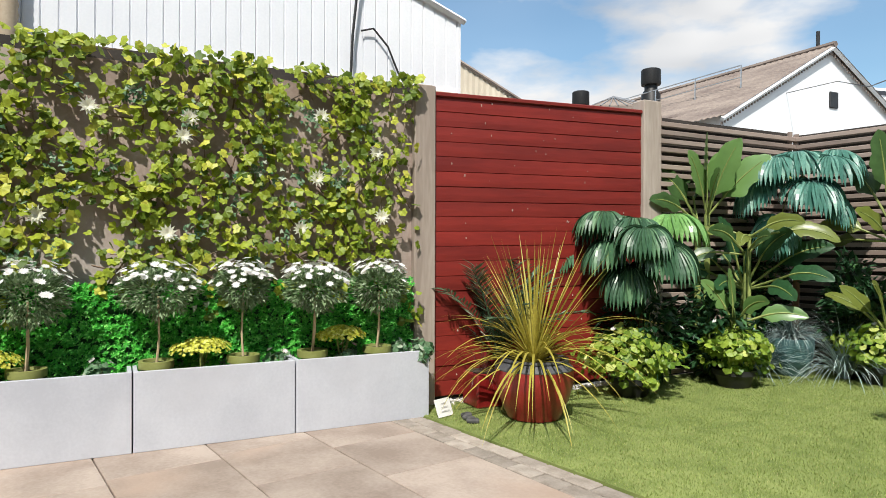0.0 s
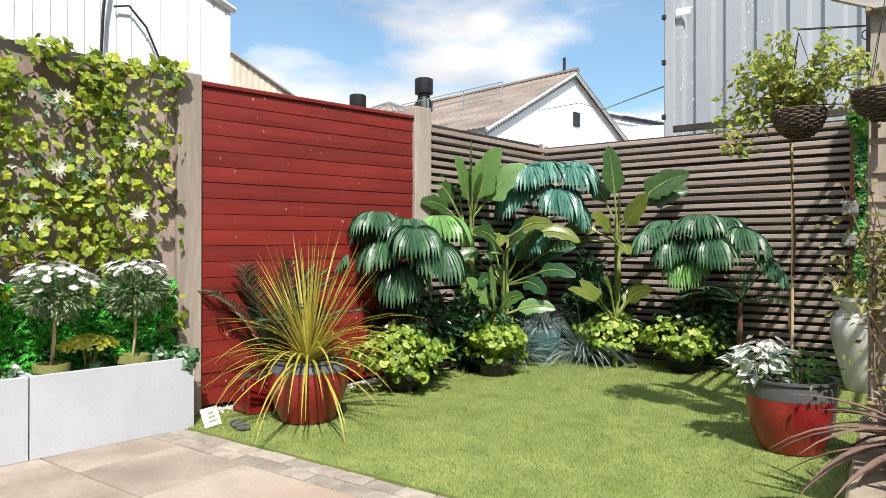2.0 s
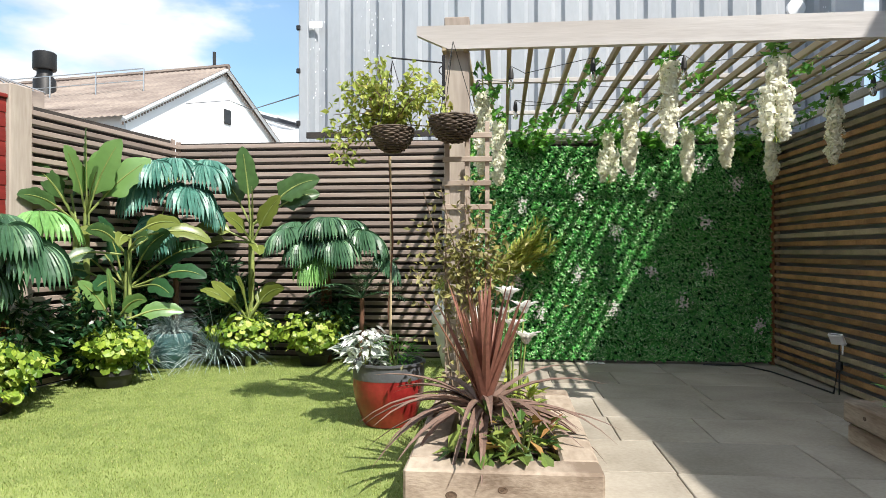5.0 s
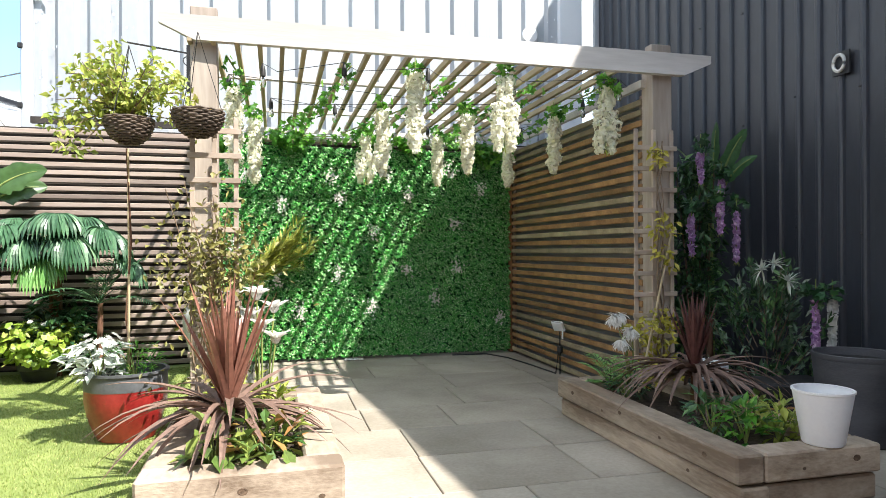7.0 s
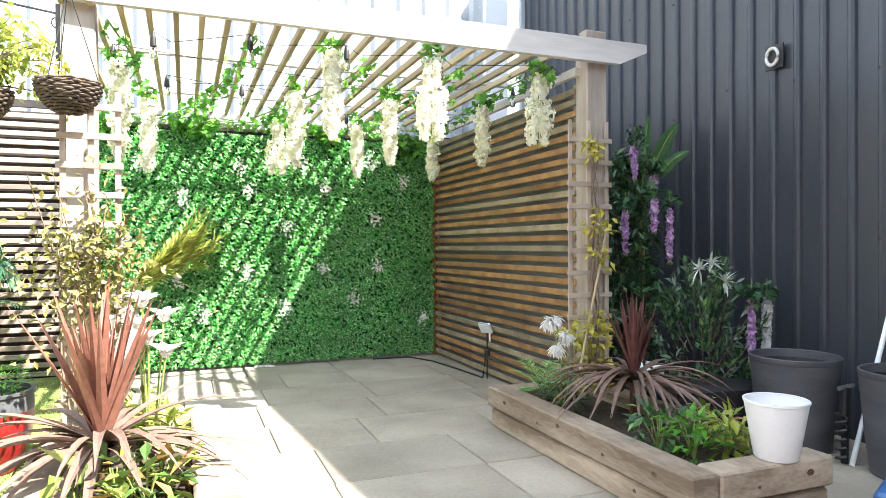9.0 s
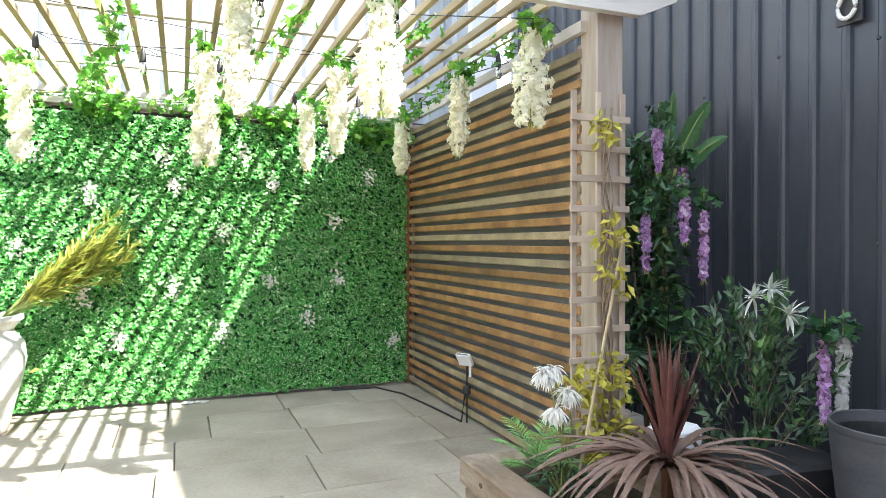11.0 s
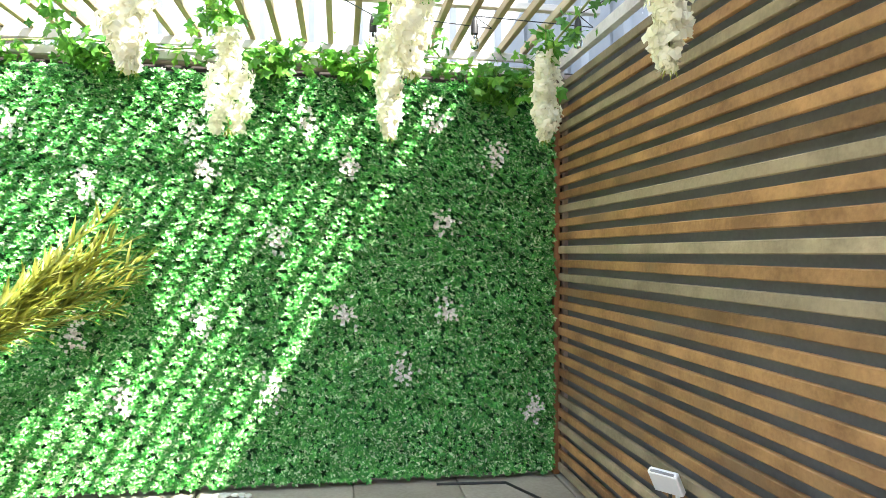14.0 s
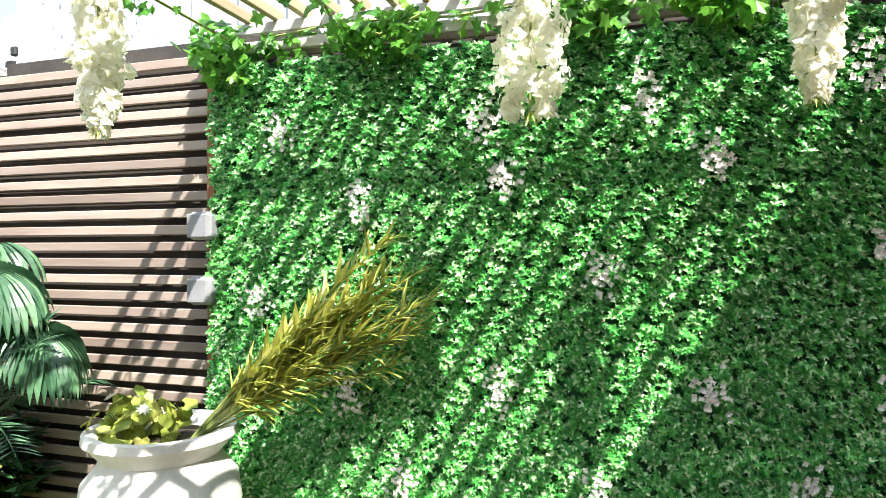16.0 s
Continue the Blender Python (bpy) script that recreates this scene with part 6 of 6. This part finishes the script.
def garland(pts, n, spread, label, big=0.043):
    t = thing("ivy_garland", pts[0], label, "garland", "ivy garlands")
    o = Vector(pts[0])
    ps = [Vector(p) - o for p in pts]
    part("cord", Shape().tube(ps, 0.006, n=5), "green_stem", t)
    lf = Shape()
    seg = [(ps[i + 1] - ps[i]).length for i in range(len(ps) - 1)]
    for i in range(n):
        u = rnd(0, sum(seg))
        k = 0
        while k < len(seg) - 1 and u > seg[k]:
            u -= seg[k]
            k += 1
        p = ps[k].lerp(ps[k + 1], u / seg[k])
        cl_ = 0.4 + 0.8 * abs(math.sin(p.x * 6 + p.y * 5))
        lf.lobed(p + Vector((random.gauss(0, spread * cl_ * 0.5), random.gauss(0, spread * cl_ * 0.5), random.gauss(-0.03, spread * cl_ * 0.5))), ball() + Vector((0, 0, -0.6)), ball() + Vector((0, -0.3, 0.8)), big * rnd(0.6, 1.15), 5, 0.62)
    part("leaves", lf, "ivy", t, kind="stuff")
    return t


garland([(0.6, 8.34, 2.47), (1.0, 8.33, 2.5), (1.5, 8.33, 2.47), (2.1, 8.33, 2.5), (2.7, 8.33, 2.47), (3.6, 8.3, 2.44)], 310, 0.095, "green ivy garland along the back of the pergola")
garland([(1.55, 5.6, 2.5), (1.45, 6.3, 2.48), (1.3, 7.2, 2.45), (1.0, 8.2, 2.48)], 125, 0.09, "green ivy garland hanging under the rafters")
garland([(2.35, 5.75, 2.5), (2.2, 6.5, 2.46), (1.9, 7.3, 2.44), (1.75, 8.1, 2.48)], 100, 0.09, "green ivy garland hanging under the rafters")
garland([(3.0, 5.7, 2.52), (2.9, 6.6, 2.46), (2.75, 7.5, 2.42), (3.0, 8.2, 2.46)], 105, 0.09, "green ivy garland hanging under the rafters")
garland([(3.55, 5.5, 2.5), (3.45, 6.4, 2.45), (3.5, 7.3, 2.42), (3.55, 8.2, 2.42)], 110, 0.085, "green ivy garland along the side of the pergola")
garland([(0.72, 5.55, 2.5), (0.85, 6.2, 2.42), (0.62, 7.2, 2.4), (0.55, 8.25, 2.4)], 90, 0.08, "green ivy garland by the pergola post")
garland([(0.3, 8.28, 2.52), (0.36, 8.26, 2.4), (0.56, 8.25, 2.42)], 150, 0.12, "thick ivy bunch at the corner of the green wall", 0.06)
garland([(3.2, 8.28, 2.36), (3.6, 8.25, 2.32)], 130, 0.12, "dark ivy bunch in the fence corner", 0.06)
for x, w, n in ((1.2, 0.34, 120), (2.06, 0.24, 90), (2.52, 0.26, 80)):
    garland([(x - w / 2, 8.27, 2.46), (x, 8.25, 2.4), (x + w / 2, 8.27, 2.47)], n, 0.09, "thick ivy bunch on the wall plate above the green wall", 0.055)

lights = thing("string_lights", (2.1, 6.6, 2.5), "black festoon string lights with clear bulbs", "string lights")
spots = [(0.95, 5.75), (1.5, 5.6), (2.1, 5.6), (2.75, 5.6), (3.6, 5.55), (3.62, 6.2), (3.62, 6.9), (3.6, 7.6), (3.1, 7.7), (2.6, 7.75), (2.0, 7.0), (1.55, 6.9), (1.0, 6.8), (2.95, 6.6), (0.7, 6.1)]
pts = []
for x, y in spots:
    pts += [(x - 2.1, y - 6.6, 0.02), (x - 2.0, y - 6.55, -0.02)]
part("cable", Shape().tube(pts, 0.0028, n=5), "cable", lights)
for x, y in spots:
    c = (x - 2.1, y - 6.6, 0)
    sk = part("socket", Shape().lathe([(0.004, 0.02), (0.012, 0.0), (0.018, -0.03), (0.019, -0.07), (0.014, -0.075)], c, 10), "black", lights)
    part("bulb", Shape().lathe([(0.012, -0.075), (0.021, -0.1), (0.024, -0.12), (0.018, -0.142), (0.0, -0.15)], c, 12, False), "glass", sk).visible_shadow = False

for z in (1.32, 1.62):
    t = thing("outdoor_socket", (0.285, BACK - 0.06, z), "grey plastic weatherproof socket box on the fence", "socket", "socket boxes")
    part("box", Shape().box((0, -0.05, 0), (0.13, 0.08, 0.13), bevel=0.018), "socket", t)
    part("lid", Shape().box((0, -0.095, 0.0), (0.11, 0.012, 0.11), bevel=0.005), "socket", t)

# ---- things by the right fence ----
sl = thing("flood_light", (RIGHT - 0.09, 6.86, 0.0), "small white flood light on a black stake beside the slats", "light", rz=-55)
part("stake", Shape().tube([(0.0, 0.03, 0), (0, 0.03, 0.2), (0.0, 0.03, 0.42)], 0.007, n=6), "black", sl)
part("plug", Shape().box((0, 0.03, 0.24), (0.05, 0.04, 0.07), bevel=0.008), "black", sl)
part("arm", Shape().box((0.035, 0.02, 0.4), (0.012, 0.012, 0.11)), "white_plastic", sl)
rx = Matrix.Rotation(radians(35), 3, "X")
hd = part("head", Shape().box((0, 0, 0.47), (0.12, 0.03, 0.11), rx, 0.006), "white_plastic", sl)
part("glass_panel", Shape().box((0, -0.013, 0.479), (0.095, 0.01, 0.085), rx), "socket", hd)
cb = thing("black_cable", (3.4, 8.2, 0.008), "black cable lying on the paving", "cable")
part("cable", Shape().tube([(-0.4, 0.06, 0), (0.0, 0.03, 0), (0.15, -0.3, 0), (0.22, -0.8, 0), (0.27, -1.3, 0.0), (0.28, -1.34, 0.2)], 0.008, n=6), "cable", cb)
ws = thing("white_stones", (1.85, 8.24, 0.004), "few white pebbles at the foot of the green wall", "stones")
sh = Shape()
for i in range(16):
    sh.lathe([(0.0, 0), (0.02, 0.004), (0.018, 0.014), (0, 0.02)], (rnd(-0.14, 0.14), rnd(-0.02, 0.02), 0), 6)
part("pebbles", sh, "pebble", ws, kind="stuff")

# ---- right bed planting ----
cordyline((3.58, 4.6, 0.2), "dark maroon cordyline with arching strap leaves", "cordy_dark", 40, 70, 0.5, 0.042, 0.24, 1.25, "cordylines", 1.6, fan=0.36, skirt="cordy_skirt")
for x, y, mt in ((3.38, 3.9, "ivy"), (3.55, 3.86, "lime_leaf"), (3.3, 4.05, "shrub_leaf"), (3.6, 4.05, "croton")):
    bush("croton", (x, y, 0.2), "croton with glossy green and yellow leaves", "plant", mt, 0.13, 0.24, 75, 0.04, "broad", "crotons")
feather_palm((3.32, 5.2, 0.2), "small green feathery palm in the bed", "palm_bright", 9, 0.3, "small palms", 0.05, 14, 0.016, 0.09, 0.4, 1.3)
bush("fern", (3.3, 4.95, 0.2), "low dark green ferny plant in the bed", "plant", "dark_leaf", 0.14, 0.18, 120, 0.035, "fine")
vt = thing("golden_vine", (3.765, 5.29, 0.2), "golden-leaved vine twining up the trellis", "climbing plant")
lf = Shape()
for s in (0, 1.6, 3.1):
    part("stem", Shape().tube([(0.025 * math.cos(z * 9 + s), 0.02 * math.sin(z * 9 + s) - 0.03, z) for z in [i * 0.09 for i in range(21)]], 0.008, 0.004, 5), "bark", vt)
for c, k, r in (((-0.03, -0.06, 0.14), 130, 0.17), ((-0.05, -0.06, 0.42), 120, 0.16), ((0.02, -0.04, 1.18), 36, 0.11), ((-0.04, -0.04, 1.7), 34, 0.08), ((-0.03, -0.04, 1.0), 14, 0.07), ((0.06, -0.05, 0.9), 12, 0.05), ((-0.3, -0.06, 0.45), 10, 0.04)):
    for i in range(k):
        lf.leaf(Vector(c) + ball(r), ball() + Vector((0, -0.3, -0.2)), Vector((0, -1, 0.8)) + ball(0.6), rnd(0.045, 0.08), rnd(0.026, 0.042))
part("leaves", lf, "gold_leaf", vt, kind="stuff")
ca = thing("bamboo_cane", (3.5, 5.12, 0.2), "thin pale cane leaning on the trellis", "cane")
part("cane", Shape().tube([(0, 0, 0), (0.4, 0.18, 1.18)], 0.009, n=6), "cane", ca)
dh = thing("white_dahlia", (3.3, 4.98, 0.2), "white spiky dahlias on thin stems", "flower")
for x, y, z in ((-0.05, 0.02, 0.55), (0.07, 0.02, 0.46), (-0.01, 0.0, 0.39), (0.0, 0.04, 0.56)):
    part("stem", Shape().tube([(0.1, 0.1, 0), (x * 0.5 + 0.05, y, z * 0.6), (x, y, z)], 0.005, 0.004, 5), "green_stem", dh)
    d = Shape()
    for i in range(64):
        d.strip((x, y, z), ball(0.75) + Vector((-0.45, -0.5, -0.25)), rnd(0.07, 0.1), 0.019, 0.9, 4)
    part("flower", d, "white_petal", dh)

# ---- by the dark building ----
tp = thing("artificial_shrub", (4.42, 5.75, 0.0), "tall leafy shrub with purple wisteria beside the dark wall", "shrub")
lf = Shape()
for i in range(1300):
    z = rnd(0.35, 1.95)
    a, rr = rnd(0, 6.28), 0.22 * math.sqrt(rnd(0, 1)) * (1.1 - 0.25 * z / 2)
    lf.leaf((rr * math.cos(a), rr * math.sin(a), z), ball() + Vector((0, 0, -0.3)), ball() + Vector((0, 0, 1)), rnd(0.06, 0.13), rnd(0.028, 0.05))
for i in range(5):
    st = Shape().tube([(rnd(-0.04, 0.04), rnd(-0.04, 0.04), 0), (rnd(-0.1, 0.1), rnd(-0.1, 0.1), 1.0), (rnd(-0.15, 0.15), rnd(-0.15, 0.15), 1.9)], 0.012, 0.006, 6)
    part("stem", st, "bark", tp)
part("leaves", lf, "shrub_leaf", tp, kind="stuff")
banana((4.75, 6.0, 0.0), [(-110, 80, 0.3, 0.45), (-30, 72, 0.3, 0.45), (180, 65, 0.25, 0.4), (-70, 55, 0.25, 0.36), (-140, 70, 0.2, 0.4)], "banana plant with glossy green leaves by the dark wall", "banana plants", 1.6, 0.03, 0.15, "shrub_leaf")
for x, y, zt, ln in ((4.2, 5.5, 1.48, 0.32), (4.4, 5.42, 1.58, 0.25), (4.58, 5.46, 1.5, 0.4), (4.3, 5.52, 1.98, 0.25), (4.55, 5.6, 1.78, 0.25)):
    wisteria((x, y, zt), ln, 0.023, "purple_petal", "hanging spray of purple silk wisteria", "purple_spray", "purple wisteria", 2)
feather_palm((4.35, 5.5, 0.0), "dark feathery palm fronds beside the post", "dark_leaf", 8, 0.55, "small palms", 0.65, 18, 0.018, 0.16, 0.3, 1.3)
sb = thing("silver_bush", (4.47, 5.0, 0.0), "silvery grey-green bush with purple and white sprays", "shrub")
lf, dk = Shape(), Shape()
for i in range(30):
    p = ball()
    p = p.normalized() * p.length ** 0.35
    tip = Vector((p.x * 0.46, p.y * 0.32, 0.64 + p.z * 0.5))
    root = Vector((tip.x * 0.3, tip.y * 0.3, max(0.05, tip.z - 0.42)))
    part("stem", Shape().tube([root, root.lerp(tip, 0.5) + ball(0.03), tip], 0.004, 0.0015, 5), "bark", sb)
    for k in range(44):
        q = root.lerp(tip, 0.25 + 0.75 * k / 43) + ball(0.05)
        (lf if i % 5 < 3 else dk).leaf(q, (tip - root).normalized() * 0.8 + ball(1.0), ball(0.6) + Vector((0, -0.4, 1)), rnd(0.05, 0.095), rnd(0.022, 0.036))
part("leaves", lf, "sage", sb, kind="stuff")
part("inner_leaves", dk, "shrub_leaf", sb, "darker green leaves", "stuff")
for x, y, z in ((-0.22, -0.2, 1.06), (-0.14, -0.22, 1.1), (-0.05, -0.25, 0.98)):
    d = Shape()
    for k in range(22):
        d.strip(Vector((x, y, z)), ball() + Vector((-0.2, -0.3, 0.2)), rnd(0.05, 0.11), 0.022, 0.5, 3)
    part("flower", d, "silver", sb, "pale silvery silk flower")
wisteria((4.62, 4.72, 0.86), 0.4, 0.023, "purple_petal", "hanging spray of purple silk wisteria", "purple_spray", "purple wisteria", 2)
wisteria((4.8, 4.76, 0.85), 0.45, 0.022, "white_petal", "hanging spray of white silk wisteria", "white_spray", "white sprays")
tg = thing("black_trough", (4.3, 4.75, 0.0), "black plastic trough beside the bed", "trough", rz=-8)
part("body", Shape().box((0, 0, 0.16), (0.7, 0.3, 0.32), bevel=0.02), "black", tg)
wc_ = thing("white_tub", (4.05, 5.1, 0.27), "white plastic tub among the plants", "tub", rz=15)
part("body", Shape().box((0, 0, 0.07), (0.24, 0.18, 0.14), bevel=0.02), "white_plastic", wc_)
pl = thing("tub_stand", (4.05, 5.1, 0.0), "dark plastic crate under the tub", "crate", rz=15)
part("body", Shape().box((0, 0, 0.133), (0.3, 0.24, 0.266), bevel=0.012), "black", pl)


def bin_pot(at, label):
    t = thing("round_bin", at, label, "planter", "charcoal bins")
    pr = [(0.19, 0), (0.2, 0.01)]
    for i in range(16):
        pr.append((0.2 + 0.05 * i / 15 + 0.0015 * (i % 2), 0.02 + 0.5 * i / 15))
    part("body", Shape().lathe(pr, n=36), "bin", t)
    part("rim", Shape().lathe([(0.2495, 0.52), (0.254, 0.528), (0.254, 0.552), (0.249, 0.556), (0.242, 0.552), (0.238, 0.5)], n=36, cap=False), "bin", t)
    part("liner", Shape().lathe([(0.0, 0.04), (0.19, 0.05), (0.24, 0.52)], n=36, cap=False), "black", t)
    return t


bin_pot((4.56, 4.34, 0.0), "tall round charcoal plastic planter, empty")
bin_pot((4.68, 3.72, 0.0), "tall round charcoal plastic planter, empty, with a white pole")
po = thing("white_pole", (4.54, 3.96, 0.0), "thin white pole leaning against the dark wall", "pole")
part("pole", Shape().tube([(0, 0, 0.0), (0.53, 0.04, 1.27)], 0.014, n=8), "white_plastic", po)
bk = thing("white_bucket", (3.57, 3.6, 0.275), "white plastic bucket standing on the timber bed", "bucket")
part("body", Shape().lathe([(0.09, 0), (0.094, 0.008), (0.133, 0.245), (0.129, 0.25), (0.09, 0.02), (0.0, 0.015)], n=36), "white_plastic", bk)
part("rim", Shape().lathe([(0.132, 0.244), (0.138, 0.248), (0.138, 0.258), (0.128, 0.258), (0.127, 0.246)], n=36, cap=False), "white_plastic", bk)
tr_ = thing("blue_trolley", (4.26, 3.3, 0.0), "blue plastic platform trolley with a green lid on it", "trolley", rz=25)
part("deck", Shape().box((0, 0, 0.14), (0.7, 0.45, 0.05), bevel=0.015), "blue", tr_)
for x in (-0.28, 0.28):
    for y in (-0.17, 0.17):
        w = part("castor", Shape().box((x, y, 0.095), (0.04, 0.03, 0.045)), "steel", tr_)
        part("wheel", Shape().lathe([(0.0, 0), (0.036, 0.0), (0.036, 0.025), (0.0, 0.025)], (0, 0, 0), 14), "black", w).matrix_basis = pose(x, y + 0.012, 0.038, 90, 0, 0)
ld = thing("plastic_cover", (4.3, 3.24, 0.168), "crumpled green plastic cover with a pale rim", "cover")
part("top", Shape().lathe([(0.24, 0), (0.25, 0.015), (0.23, 0.035), (0.15, 0.05), (0.0, 0.055)], n=24), "green_lid", ld)
part("rim", Shape().lathe([(0.252, 0.0), (0.262, 0.004), (0.262, 0.02), (0.252, 0.02)], n=24, cap=False), "urn", ld)
tc = thing("terracotta_pot", (4.62, 3.42, 0.0), "small terracotta pot on the ground", "pot")
part("body", Shape().lathe(pot_profile(0.07, 0.1, 0.2), n=20), "terracotta", tc)
pump = thing("black_pump", (4.5, 3.99, 0.0), "black hand pump with a coiled hose between the bins", "pump")
hs = Shape()
hs.tube([(0.03 * math.cos(i * 0.9), 0.03 * math.sin(i * 0.9), 0.02 + i * 0.007) for i in range(40)], 0.008, n=5)
part("hose", hs, "cable", pump)
part("barrel", Shape().tube([(0.05, 0.02, 0.0), (0.06, 0.02, 0.42)], 0.02, n=8), "black", pump)
part("handle", Shape().tube([(0.0, 0.02, 0.42), (0.12, 0.02, 0.43)], 0.012, n=6), "steel", pump)

# ---- paving ----
def slab_field(xa, xb, ya, yb, row, sizes, mat, gap=0.008):
    y = ya
    meshes = {}
    while y < yb - 0.05:
        h = min(row, yb - y)
        x = xa - rnd(0, 0.4)
        while x < xb - 0.03:
            w = random.choice(sizes)
            x_a, x_b = max(x, xa), min(x + w, xb)
            x += w
            if x_b - x_a < 0.06:
                continue
            key = (round(x_b - x_a, 3), round(h, 3))
            if key not in meshes:
                meshes[key] = mesh_of(Shape().box((0, 0, 0), (key[0] - gap, key[1] - gap, 0.03), bevel=0.004), mat)
            piece("paving_slab", meshes[key], patio, ((x_a + x_b) / 2, y + h / 2, -0.015 + rnd(-0.001, 0.001)))
        y += row


slab_field(-3.9, 5.05, -2.0, 3.55, 0.617, [0.617, 0.9, 0.9], "slab")
slab_field(0.5, 5.05, 3.55, 8.4, 0.606, [0.606, 0.86, 0.86], "slab_grey")
pm = mesh_of(Shape().box((0, 0, 0), (0.192, 0.112, 0.03), bevel=0.006), "paver")
for j, y in enumerate((3.61, 3.735)):
    x = -3.45 + 0.1 * j
    while x < 0.42:
        piece("paver", pm, patio, (x, y + rnd(-0.002, 0.002), -0.012 + rnd(-0.003, 0.003)), rnd(-1.2, 1.2))
        x += 0.2
